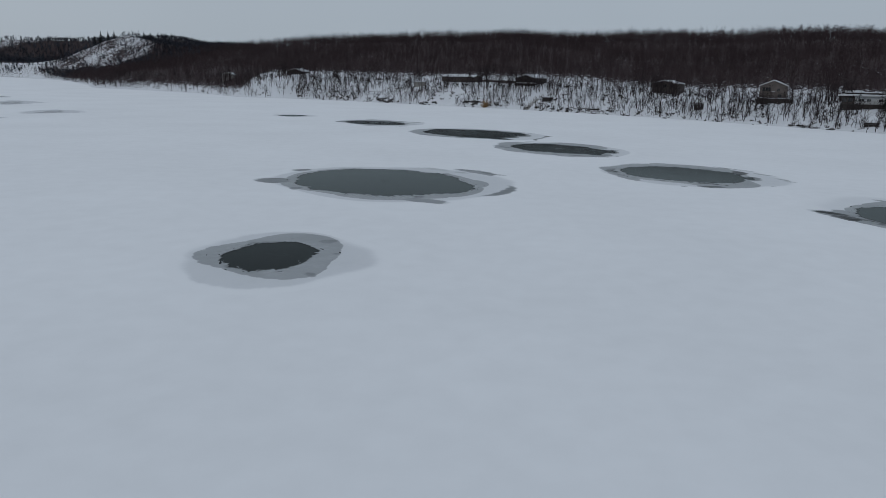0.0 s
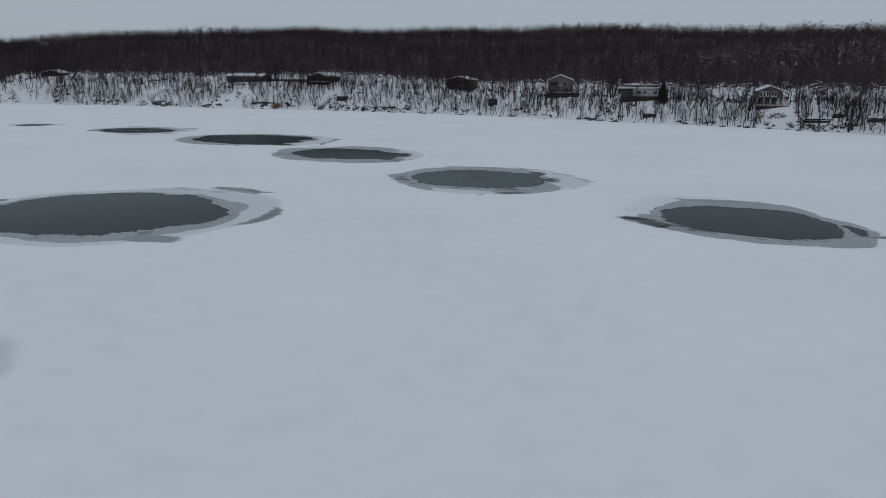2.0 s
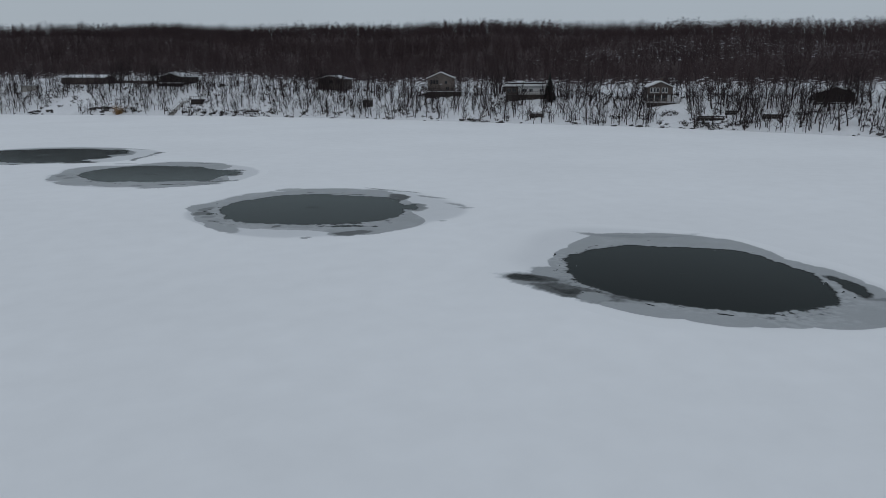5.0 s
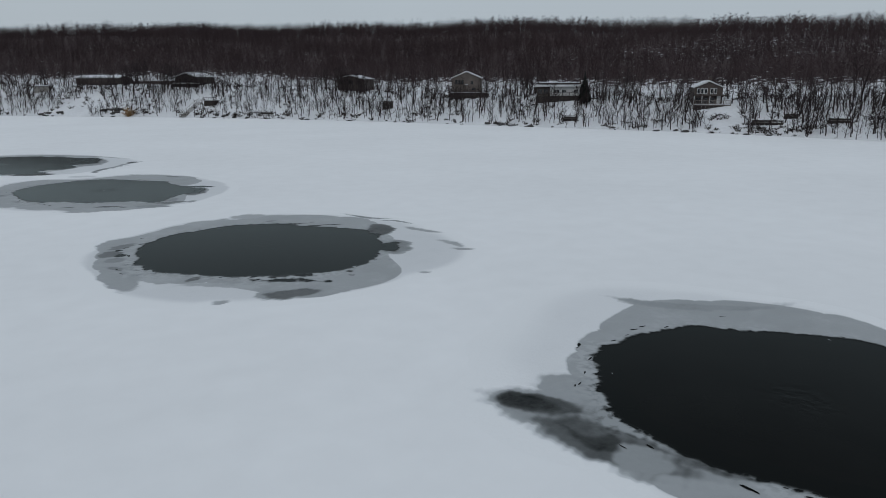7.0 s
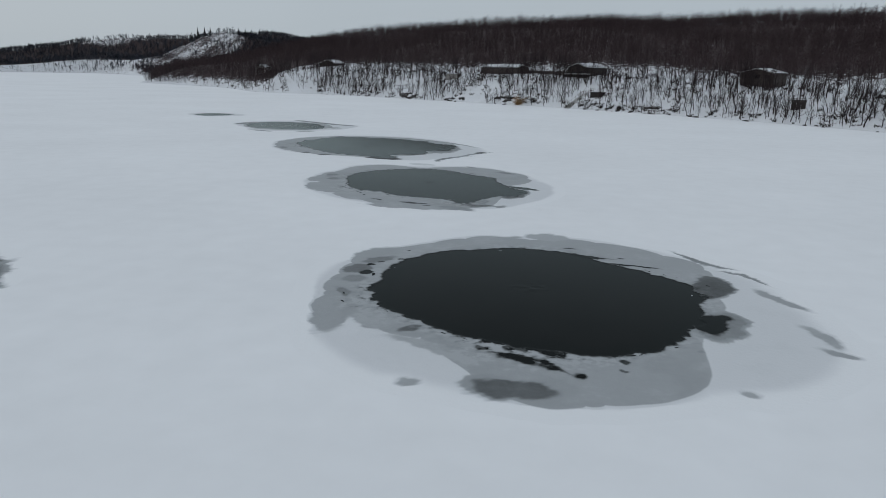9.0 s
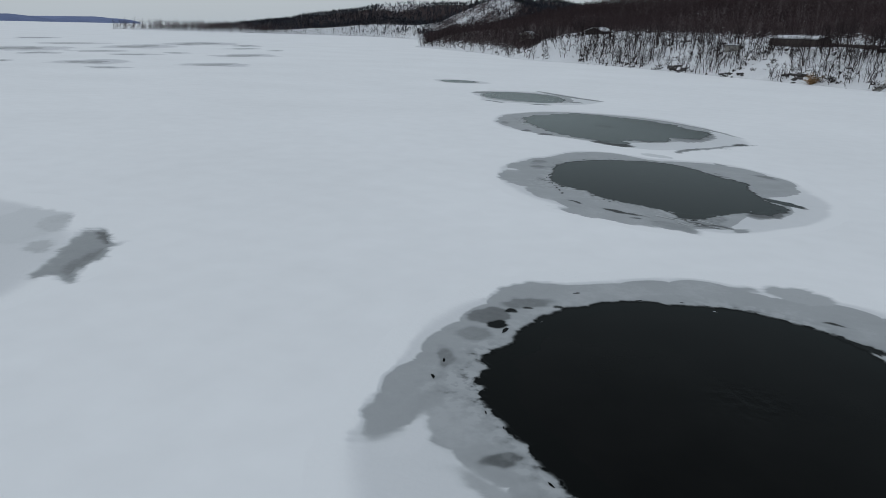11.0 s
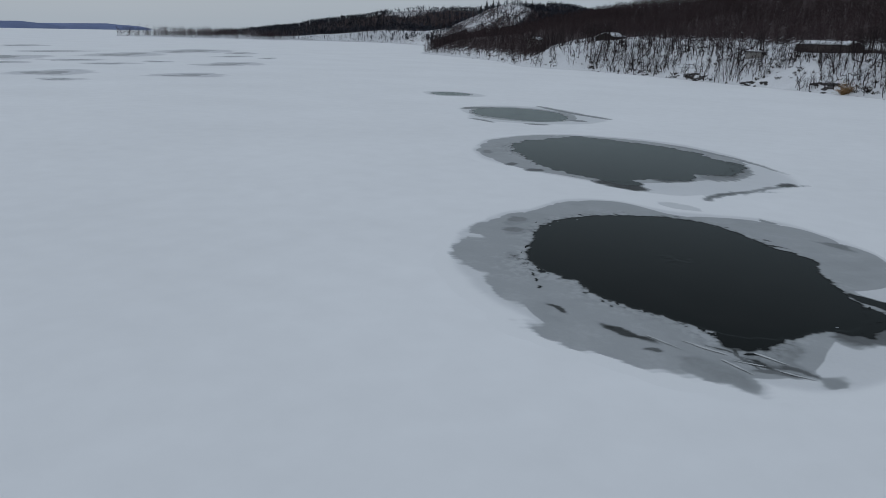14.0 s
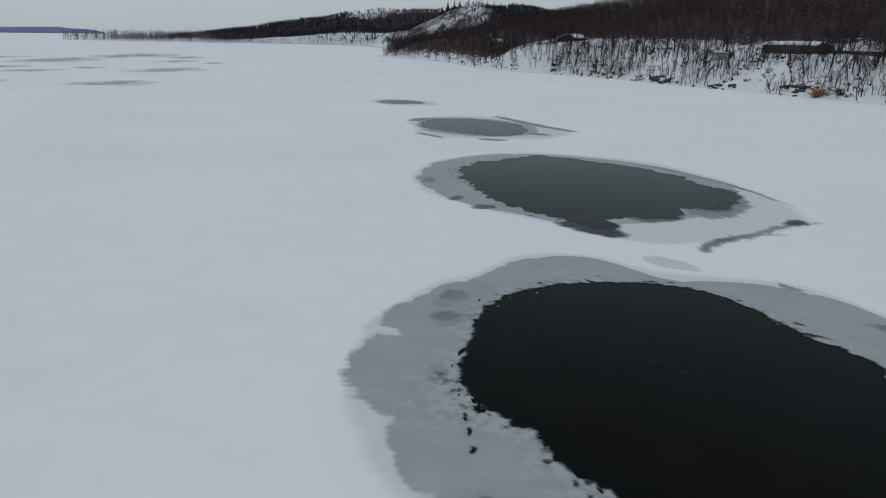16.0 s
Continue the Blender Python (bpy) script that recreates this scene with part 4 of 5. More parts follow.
# ---- trees ----
def grow(seed, tall, girth, limbs, twigs, reach, lean=0.25, sides=4, thick=1.0, clear=0.25):
    """A bare tree, as vertices and triangles of its trunk and of its crown."""
    rng = np.random.default_rng(seed)
    bodies = {"trunk": ([], []), "crown": ([], [])}

    def limb(which, path, radii, k):
        verts, tris = bodies[which]
        start = len(verts)
        path = [np.array(p, float) for p in path]
        for i, (p, r) in enumerate(zip(path, radii)):
            d = path[min(i + 1, len(path) - 1)] - path[max(i - 1, 0)]
            d /= np.linalg.norm(d) + 1e-9
            u = np.cross(d, (0.3, 0.9, 0.1))
            u /= np.linalg.norm(u) + 1e-9
            v = np.cross(d, u)
            for j in range(k):
                a = 2 * math.pi * j / k
                verts.append(p + r * (u * math.cos(a) + v * math.sin(a)))
        for i in range(len(path) - 1):
            for j in range(k):
                a, b = start + i * k + j, start + i * k + (j + 1) % k
                tris.append((a, b, b + k))
                tris.append((a, b + k, a + k))

    def spike(p, q, r):
        verts, tris = bodies["crown"]
        d = np.array(q) - p
        u = np.cross(d, (0.2, 0.5, 0.85))
        u /= np.linalg.norm(u) + 1e-9
        v = np.cross(d, u)
        v /= np.linalg.norm(v) + 1e-9
        s = len(verts)
        verts.extend([p + r * u, p - 0.5 * r * u + 0.87 * r * v, p - 0.5 * r * u - 0.87 * r * v, np.array(q)])
        tris.extend([(s, s + 1, s + 3), (s + 1, s + 2, s + 3), (s + 2, s, s + 3)])

    bend = rng.uniform(-1, 1, 2) * lean
    trunk = []
    for i in range(6):
        f = i / 5
        w = rng.normal(0, 0.035 * tall * f, 2)
        trunk.append((bend[0] * f * f * tall * 0.6 + w[0], bend[1] * f * f * tall * 0.6 + w[1], -0.3 + f * tall * 0.93))
    radii = [girth * (1.25 if i == 0 else 1) * (1 - 0.16 * i) for i in range(6)]
    limb("trunk", trunk, radii, sides)
    trunk = [np.array(p) for p in trunk]
    for k in range(limbs):
        f = clear + (0.97 - clear) * (k + rng.random()) / limbs
        i = min(int(f * 5), 4)
        p = trunk[i] + (trunk[i + 1] - trunk[i]) * (f * 5 - i)
        a = rng.uniform(0, 2 * math.pi)
        ln = reach * tall * rng.uniform(0.65, 1.15) * (1.05 - 0.55 * f)
        up = rng.uniform(0.35, 0.9)
        q = p + ln * 0.5 * np.array([math.cos(a), math.sin(a), up * 0.7])
        a2 = a + rng.normal(0, 0.5)
        e = q + ln * 0.55 * np.array([math.cos(a2) * 0.8, math.sin(a2) * 0.8, up + 0.25])
        r = girth * (1 - 0.75 * f) * 0.55 * thick + 0.012
        limb("crown", [p, q, e], [r, r * 0.62, r * 0.22], 3)
        for _ in range(twigs):
            s = rng.uniform(0.25, 1.0)
            o = p + (q - p) * (s / 0.5) if s < 0.5 else q + (e - q) * ((s - 0.5) / 0.5)
            b = rng.uniform(0, 2 * math.pi)
            t = ln * rng.uniform(0.22, 0.55)
            spike(o, o + t * np.array([math.cos(b) * 0.75, math.sin(b) * 0.75, rng.uniform(0.1, 0.95)]), r * 0.30 + 0.010 * thick)
    return {k: (np.array(v), np.array(t, np.int32)) for k, (v, t) in bodies.items()}


def whole(kit):
    (va, ta), (vb, tb) = kit["trunk"], kit["crown"]
    return np.vstack([va, vb]), np.vstack([ta, tb + len(va)])


def scatter(kits, places, scales, seed):
    """Copies of the kits, turned at random, in one array of vertices and one of triangles."""
    rng = np.random.default_rng(seed)
    pick = rng.integers(0, len(kits), len(places))
    vs, ts, start = [], [], 0
    for k, (v, t) in enumerate(kits):
        m = pick == k
        n = int(m.sum())
        if not n:
            continue
        a = rng.uniform(0, 2 * math.pi, n)
        c, s = np.cos(a), np.sin(a)
        sc = scales[m]
        x = (v[None, :, 0] * c[:, None] - v[None, :, 1] * s[:, None]) * sc[:, None]
        y = (v[None, :, 0] * s[:, None] + v[None, :, 1] * c[:, None]) * sc[:, None]
        z = v[None, :, 2] * sc[:, None]
        p = places[m]
        all_v = np.stack([x + p[:, 0:1], y + p[:, 1:2], z + p[:, 2:3]], axis=2).reshape(-1, 3)
        all_t = (t[None] + (np.arange(n) * len(v))[:, None, None]).reshape(-1, 3) + start
        vs.append(all_v)
        ts.append(all_t)
        start += len(all_v)
    return np.vstack(vs), np.vstack(ts)


def sow(count, box_, low, high, seed, keep=None):
    """Random places in a box of the plan that lie between two distances inland."""
    rng = np.random.default_rng(seed)
    x0, x1, y0, y1 = box_
    xy = np.column_stack([rng.uniform(x0, x1, count), rng.uniform(y0, y1, count)])
    d = inland(xy)
    ok = (d > low) & (d < high)
    xy, d = xy[ok], d[ok]
    if keep is not None:
        m = rng.random(len(xy)) < keep(xy, d)
        xy, d = xy[m], d[m]
    return np.column_stack([xy, height(xy, d)]), d


CLEAR = []  # plots kept free of trees: east, north, radius


def open_plots(xy):
    ok = np.ones(len(xy))
    for x, y, r in CLEAR:
        ok *= np.hypot(xy[:, 0] - x, xy[:, 1] - y) > r
    return ok


# ---- cottages on the bank ----
def thing(name, m, label, category, group=""):
    base = new(name)
    base.matrix_basis = m
    return tagged(base, label, category, group)


def window(parent, x, y, z, w, h, mullion=True, frame_mat=None):
    """A window in a wall that faces -y, its sill at z."""
    t = 0.09
    bm = bmesh.new()
    box(bm, x - w / 2, x + w / 2, y - 0.07, y + 0.06, z, z + t)
    box(bm, x - w / 2, x + w / 2, y - 0.07, y + 0.06, z + h - t, z + h)
    box(bm, x - w / 2, x - w / 2 + t, y - 0.07, y + 0.06, z + t, z + h - t)
    box(bm, x + w / 2 - t, x + w / 2, y - 0.07, y + 0.06, z + t, z + h - t)
    if mullion:
        box(bm, x - 0.03, x + 0.03, y - 0.06, y + 0.05, z + t, z + h - t)
    f = part("window", bm, frame_mat or M_WHITE, parent)
    part("pane", boxed(x - w / 2 + t, x + w / 2 - t, y - 0.03, y + 0.02, z + t, z + h - t), M_GLASS, f, "dark reflecting pane")
    part("sill", boxed(x - w / 2 - 0.06, x + w / 2 + 0.06, y - 0.16, y + 0.02, z - 0.06, z - 0.004), frame_mat or M_WHITE, f)
    return f


def gable_roof(parent, w, dep, eave, rise, over=0.5, snow=0.22, mat=None):
    """Two slopes, the ridge along y, with snow lying on them."""
    for side in (-1, 1):
        k = (w / 2 + over) / (w / 2)
        ex, ez = side * (w / 2 + over), eave - rise * (k - 1)
        for name, t0, t1, m, trim in (("roof", 0.02, 0.20, mat or M_SHINGLE, 0.0), ("roof_snow", 0.205, 0.205 + snow, M_ROOF_SNOW, 0.10)):
            pts = [(side * 0.0, eave + rise + t0), (ex * (1 - 0.02 * trim * 10), ez + t0), (ex * (1 - 0.02 * trim * 10), ez + t1), (0, eave + rise + t1)]
            part(name, prism(bmesh.new(), pts, -dep / 2 - over + trim, dep / 2 + over - trim), m, parent, "sloping shingled roof" if name == "roof" else "unbroken snow on the roof")
    for side in (-1, 1):
        k = (w / 2 + over) / (w / 2)
        ex, ez = side * (w / 2 + over), eave - rise * (k - 1)
        pts = [(0, eave + rise + 0.20), (0, eave + rise - 0.02), (ex, ez - 0.02), (ex, ez + 0.20)]
        part("fascia", prism(bmesh.new(), pts, -dep / 2 - over - 0.06, -dep / 2 - over - 0.004), M_WHITE, parent, "pale fascia board")


def deck(parent, x0, x1, y0, y1, z, drop, rail=1.0, skirt=True, mat=None, gaps=1.6, snow=True):
    """A raised deck in front of a wall: boards, joists, posts, a railing and a dark skirt below."""
    d = part("deck", boxed(x0, x1, y0, y1, z - 0.22, z, bevel=0.02), mat or M_PLANK, parent, "raised wooden deck")
    if snow:
        part("deck_snow", boxed(x0 + 0.12, x1 - 0.12, y0 + 0.1, y1 - 0.05, z + 0.004, z + 0.16, bevel=0.05), M_ROOF_SNOW, d, "snow lying on the deck")
    n = max(2, int((x1 - x0) / gaps) + 1)
    for k in range(n):
        px = x0 + 0.08 + (x1 - x0 - 0.16) * k / (n - 1)
        part("post", boxed(px - 0.08, px + 0.08, y0 + 0.05, y0 + 0.21, z - drop, z - 0.224), M_DARK, d)
        if rail:
            part("rail_post", boxed(px - 0.05, px + 0.05, y0 + 0.02, y0 + 0.12, z + 0.002, z + rail), mat or M_PLANK, d)
    if rail:
        part("top_rail", boxed(x0, x1, y0, y0 + 0.14, z + rail + 0.002, z + rail + 0.07), mat or M_PLANK, d)
        part("lower_rail", boxed(x0 + 0.1, x1 - 0.1, y0 + 0.04, y0 + 0.1, z + 0.22, z + 0.28), mat or M_PLANK, d)
        m = int((x1 - x0) / 0.32)
        for k in range(1, m):
            px = x0 + (x1 - x0) * k / m
            part("baluster", boxed(px - 0.02, px + 0.02, y0 + 0.05, y0 + 0.09, z + 0.28, z + rail), mat or M_PLANK, d)
    if skirt:
        m = max(3, int((x1 - x0) / 0.9))
        for k in range(m):
            a, b = x0 + (x1 - x0) * k / m, x0 + (x1 - x0) * (k + 1) / m
            part("skirt_board", boxed(a + 0.02, b - 0.02, y0 + 0.24, y0 + 0.30, z - drop, z - 0.23), M_DARK, d)
    return d


VEILS = []


def cottage(x, y, z, yaw, w, dep, eave, rise, wall, label, below=3.0, chimney=None, snow=0.10, veil=True):
    base = thing("cottage", pose(x, y, z, 0, 0, yaw), label, "cottage", "cottages on the bank")
    part("wall", prism(bmesh.new(), [(-w / 2, -below), (w / 2, -below), (w / 2, eave), (0, eave + rise), (-w / 2, eave)], -dep / 2, dep / 2), wall, base)
    gable_roof(base, w, dep, eave, rise, snow=snow)
    n = int(dep / 1.8)
    for side in (-1, 1):
        for k in range(4):
            zz = 0.4 + eave * k / 4
            part("siding_board", boxed(*(sorted((side * w / 2, side * (w / 2 + 0.03)))), -dep / 2, dep / 2, zz, zz + 0.5), wall, base)
        part("corner_board", boxed(side * w / 2 - 0.09, side * w / 2 + 0.09, -dep / 2 - 0.05, -dep / 2 - 0.003, -0.2, eave - 0.05), wall, base)
    if chimney:
        c = part("chimney", boxed(chimney[0] - 0.35, chimney[0] + 0.35, chimney[1] - 0.35, chimney[1] + 0.35, eave, eave + rise + 1.1, bevel=0.03), M_BRICK, base)
        part("chimney_cap", boxed(chimney[0] - 0.42, chimney[0] + 0.42, chimney[1] - 0.42, chimney[1] + 0.42, eave + rise + 1.104, eave + rise + 1.22), M_ROCK, c)
    CLEAR.append((x, y, min(w, dep) * 0.62))
    if veil:
        VEILS.append((x, y, yaw, w, dep))
    return base


# tan two-storey cottage
h = cottage(124.0, 252.5, 6.9, -31, 8.4, 9.0, 5.3, 1.75, M_TAN, "tan two-storey cottage with a low snowy gable and dark deck", chimney=(-2.0, 3.0), veil=False)
for wx in (-3.0, -2.1, -1.2):
    window(h, wx, -4.5, 3.5, 0.75, 1.25, False, M_DARK)
window(h, 1.6, -4.5, 3.4, 0.9, 1.1, True, M_TAN)
part("door", boxed(-1.0, -0.1, -4.56, -4.46, 1.3, 3.3), M_BROWN, h)
window(h, 2.2, -4.5, 1.6, 1.2, 1.0, True, M_TAN)
part("porch_lamp", boxed(-0.5, 0.5, -4.75, -4.5, 3.36, 3.52, bevel=0.02), M_WHITE, h, "snow-topped door hood")
deck(h, -4.6, 6.6, -7.0, -4.55, 1.1, 2.6, 0.95, True, M_DARK)

# brown cottage with a glazed front and veranda
h = cottage(159.2, 191.5, 5.3, -36, 6.4, 8.0, 4.4, 1.35, M_BROWN, "brown gabled cottage with white-posted veranda and deck", chimney=(1.2, 2.6), veil=False)
for wx in (-2.3, -1.45, -0.6):
    window(h, wx, -4.0, 2.85, 0.7, 1.35, False)
for wx in (0.75, 1.6):
    window(h, wx, -4.0, 2.85, 0.65, 1.35, False)
for wx in (-2.2, -0.7, 0.9):
    window(h, wx, -4.0, 0.65, 1.2, 1.35, True, M_BROWN)
part("door", boxed(2.0, 2.9, -4.06, -3.96, 0.35, 2.35), M_WHITE, h)
d = deck(h, -3.6, 4.9, -6.6, -4.05, 0.35, 1.7, 0.95, True, M_PLANK)
for px in (-3.4, -1.6, 0.2, 2.0, 3.4):
    part("veranda_post", boxed(px - 0.08, px + 0.08, -5.5, -5.34, 0.36, 2.42), M_WHITE, h)
part("veranda_roof", boxed(-3.6, 4.0, -5.6, -4.0, 2.45, 2.6, bevel=0.02), M_BROWN, h)
CLEAR.append((155.4, 183.5, 4.6))
CLEAR.append((151.0, 177.5, 4.6))
CLEAR.append((147.5, 173.0, 4.2))

# flat-roofed white cottage
flat_house = thing("cottage", pose(139.0, 225.8, 5.8, 0, 0, -33), "flat-roofed white cottage with a dark raised basement", "cottage", "cottages on the bank")
part("basement", boxed(-6.0, 6.2, -3.6, 4.0, -3.0, 1.55), M_DARK, flat_house)
part("wall", boxed(-2.4, 6.0, -3.5, 4.0, 1.56, 3.9), M_WHITE, flat_house, "white painted front")
part("side_wing", boxed(-6.0, -2.41, -3.3, 4.0, 1.56, 3.9), M_BROWN, flat_house, "brown boarded wing")
part("roof", boxed(-6.6, 6.7, -4.5, 4.6, 3.92, 4.25, bevel=0.04), M_WHITE, flat_house, "flat roof with a white edge")
part("roof_snow", boxed(-6.4, 6.5, -4.3, 4.4, 4.255, 4.5, bevel=0.08), M_ROOF_SNOW, flat_house, "snow on the flat roof")
part("upper_roof", boxed(-5.6, 5.9, -1.5, 4.3, 4.75, 4.95, bevel=0.03), M_DARK, flat_house)
part("clerestory", boxed(-5.2, 5.6, -1.2, 4.0, 4.3, 4.745), M_DARK, flat_house)
part("upper_roof_snow", boxed(-5.4, 5.7, -1.3, 4.1, 4.955, 5.2, bevel=0.08), M_ROOF_SNOW, flat_house)
for wx, ww in ((-0.6, 1.6), (1.4, 1.2), (4.6, 1.3)):
    window(flat_house, wx, -3.5, 2.35, ww, 0.9, True)
for wx in (-5.2, -3.6):
    window(flat_house, wx, -3.3, 2.0, 1.3, 1.4, True, M_BROWN)
deck(flat_house, -6.2, 6.4, -5.6, -3.65, 1.5, 3.0, 0.9, True, M_DARK, snow=False)
deck(flat_house, 6.5, 11.5, -4.6, -2.4, 1.0, 2.2, 0.0, True, M_DARK)
CLEAR.append((139.0, 225.8, 8.0))
CLEAR.append((133.0, 214.0, 3.0))
h = cottage(147.5, 243.0, 7.6, -62, 7.0, 7.0, 1.7, 1.8, M_DARK, "dark cottage with a steep snowy roof behind the trees")

# dark low cottage, and a long one beside it
h = cottage(54.0, 335.2, 10.1, -38, 8.6, 12.0, 2.8, 1.4, M_DARK, "dark low cottage with a broad snowy gable roof")
for wx in (-2.4, 0.0, 2.4):
    window(h, wx, -6.0, 1.2, 1.3, 1.1, True, M_BROWN)
deck(h, -4.2, 5.2, -8.2, -6.05, 0.7, 1.6, 0.0, True, M_WHITE)
h = cottage(23.5, 360.0, 10.4, 52, 8.0, 18.0, 2.2, 1.0, M_BROWN, "long dark cottage under a snowy roof", below=2.0, snow=0.12)
screen = thing("board_fence", pose(38.5, 347.0, 10.0, 0, 0, -36), "weathered brown board fence along the top of the bank", "fence")
for k in range(46):
    part("board", boxed(-12 + k * 0.52, -12 + k * 0.52 + 0.48, -0.03, 0.03, -0.8, 1.5 + 0.08 * ((k * 7) % 3)), M_BROWN, screen)
for k in range(10):
    part("post", boxed(-12.05 + k * 2.6, -11.93 + k * 2.6, 0.04, 0.16, -1.0, 1.45), M_DARK, screen)
h = cottage(102.5, 295.4, 9.2, -44, 10.0, 8.0, 2.8, 1.2, M_BROWN, "brown cottage with a snowy roof half hidden by trees")
for wx in (-3.2, 0.2, 3.2):
    window(h, wx, -4.0, 1.3, 1.4, 1.1, True, M_DARK)
h = cottage(-64.0, 420.0, 11.2, -20, 10.0, 8.0, 2.2, 1.6, M_DARK, "dark cottage with a steep snow-covered roof above the shore")
h = cottage(-107.5, 440.0, 8.6, -10, 6.5, 5.5, 2.2, 1.3, M_GREY, "small far cottage with a snowy roof in the woods")
h = cottage(179.5, 154.0, 5.6, -48, 8.0, 7.6, 2.9, 1.3, M_DARK, "dark cottage with a thin snowy roof edge among trees", snow=0.15)
for wx in (-2.2, 0.4, 2.4):
    window(h, wx, -3.8, 1.2, 1.3, 1.0, True, M_BROWN)
deck(h, -4.6, 4.6, -6.0, -3.85, 0.6, 2.4, 0.9, True, M_DARK, snow=False)
h = cottage(-420.0, 905.0, 3.0, 10, 16.0, 9.0, 4.5, 3.0, M_GREY, "pale far cottage on the low shore")
h = cottage(-352.0, 812.0, 4.0, 30, 12.0, 8.0, 4.0, 2.6, M_GREY, "pale far cottage on the low shore")

# boarded shed
shed = thing("shed", pose(3.2, 356.8, 7.3, 0, 0, -12), "boarded grey shed with a snowy lean-to roof", "shed")
for k in range(9):
    part("board", boxed(-2.6 + k * 0.578, -2.6 + k * 0.578 + 0.56, -1.8, -1.74, -0.8, 2.35), M_GREY, shed)
part("wall", boxed(-2.6, 2.6, -1.735, 1.8, -0.8, 2.35), M_BROWN, shed)
part("roof", prism(bmesh.new(), [(-2.9, 2.36), (2.9, 2.36), (2.9, 2.5), (-2.9, 2.5)], -2.3, 2.1), M_SHINGLE, shed)
part("roof_snow", boxed(-2.8, 2.8, -2.15, 2.0, 2.505, 2.85, bevel=0.1), M_ROOF_SNOW, shed)
part("door", boxed(2.61, 2.68, -1.2, 0.4, -0.3, 2.0), M_DARK, shed)

# boathouse on the beach
bh = thing("boathouse", pose(-17.5, 361.8, 2.4, 0, 0, -35), "low log boathouse with thick snow on its roof", "boathouse")
for k in range(6):
    part("log", boxed(-3.2, 3.2, -2.0, -1.75, -1.6 + k * 0.36, -1.6 + k * 0.36 + 0.33, bevel=0.08), M_DARK, bh)
part("wall", boxed(-3.1, 3.1, -1.7, 2.4, -1.6, 0.9), M_DARK, bh)
part("roof_snow", boxed(-3.6, 3.6, -2.5, 2.8, 0.92, 1.5, bevel=0.18), M_ROOF_SNOW, bh)
for px in (-3.3, 0.0, 3.3):
    part("rail_post", boxed(px - 0.07, px + 0.07, -2.45, -2.31, 1.5, 2.3), M_DARK, bh)
part("top_rail", boxed(-3.4, 3.4, -2.47, -2.30, 2.3, 2.4), M_DARK, bh)
CLEAR += [(-17.5, 361.8, 5.0), (3.2, 356.8, 4.4), (15, 333, 6.5), (20, 330, 4.5)]


def stairs(x, y, z, yaw, rise, run, wide, label, mat):
    s = thing("lake_stairs", pose(x, y, z, 0, 0, yaw), label, "stairs")
    n = int(rise / 0.18)
    for k in range(n):
        part("tread", boxed(-wide / 2, wide / 2, run * k / n, run * (k + 1) / n + 0.05, rise * (k + 1) / n - 0.05, rise * (k + 1) / n), mat, s)
    for side in (-1, 1):
        a = side * wide / 2
        part("stringer", prism_x(a - 0.04 * side - 0.04, a - 0.04 * side + 0.04, [(0, -0.2), (run, rise - 0.2), (run, rise + 0.1), (0, 0.1)]), mat, s)
        part("hand_rail", prism_x(a - 0.04, a + 0.04, [(0, 0.9), (run, rise + 0.9), (run, rise + 1.0), (0, 1.0)]), mat, s)
        for k in range(6):
            f = k / 5
            part("rail_post", boxed(a - 0.05, a + 0.05, f * run - 0.05, f * run + 0.05, f * rise, f * rise + 0.92), mat, s)
    CLEAR.append((x, y, 2.2))
    return s


def prism_x(x0, x1, points):
    """A solid from an outline in y and z, drawn out along x."""
    bm = prism(bmesh.new(), points, x0, x1)
    for v in bm.verts:
        v.co = Vector((v.co.y, v.co.x, v.co.z))
    bmesh.ops.recalc_face_normals(bm, faces=bm.faces[:])
    return bm


CLEAR += [(48.5, 305.5, 3.2), (51, 308.5, 3.2), (53.5, 312, 2.5)]
stairs(45.6, 301.6, 0.1, -38, 4.4, 10.5, 2.0, "snowy wooden stairs running down the bank to the lake", M_GREY)
stairs(101.6, 248.0, 0.3, -20, 3.6, 6.5, 1.3, "dark wooden stairs down the bank to the lake", M_DARK)


def platform(x, y, z, yaw, w, dep, label, rail=0.0, drop=1.6, snow=True):
    p = thing("platform", pose(x, y, z, 0, 0, yaw), label, "platform", "landing platforms on the bank")
    deck(p, -w / 2, w / 2, -dep / 2, dep / 2, 0.5, drop, rail, True, M_DARK, 1.4, False)
    part("back_rail", boxed(-w / 2, w / 2, dep / 2 - 0.1, dep / 2, 0.51, 0.9), M_DARK, p)
    CLEAR.append((x, y, w * 0.5))
    return p


platform(154.5, 168.3, 1.9, -55, 6.4, 2.6, "long dark lakeside platform on posts")
platform(159.8, 166.8, 3.2, -55, 2.8, 2.0, "small dark platform on the bank")
platform(161.0, 156.2, 2.7, -60, 4.2, 2.0, "dark platform under the trees")
platform(100.2, 258.0, 4.6, -25, 3.2, 2.2, "dark platform at the top of the stairs", 0.8, 2.4)
platform(103.2, 247.6, 1.1, -25, 3.6, 2.0, "dark landing at the foot of the stairs", 0.8, 1.6)
platform(129.8, 206.8, 1.6, -40, 3.4, 2.2, "dark landing with a low rail by the ice", 0.7)
hut = thing("hut", pose(55.4, 305.2, 3.6, 0, 0, -30), "small dark hut beside the lake stairs", "hut")
part("wall", boxed(-2.0, 2.0, -1.2, 1.2, -1.5, 1.5), M_DARK, hut)
part("roof", boxed(-2.3, 2.3, -1.5, 1.5, 1.504, 1.62, bevel=0.02), M_DARK, hut)
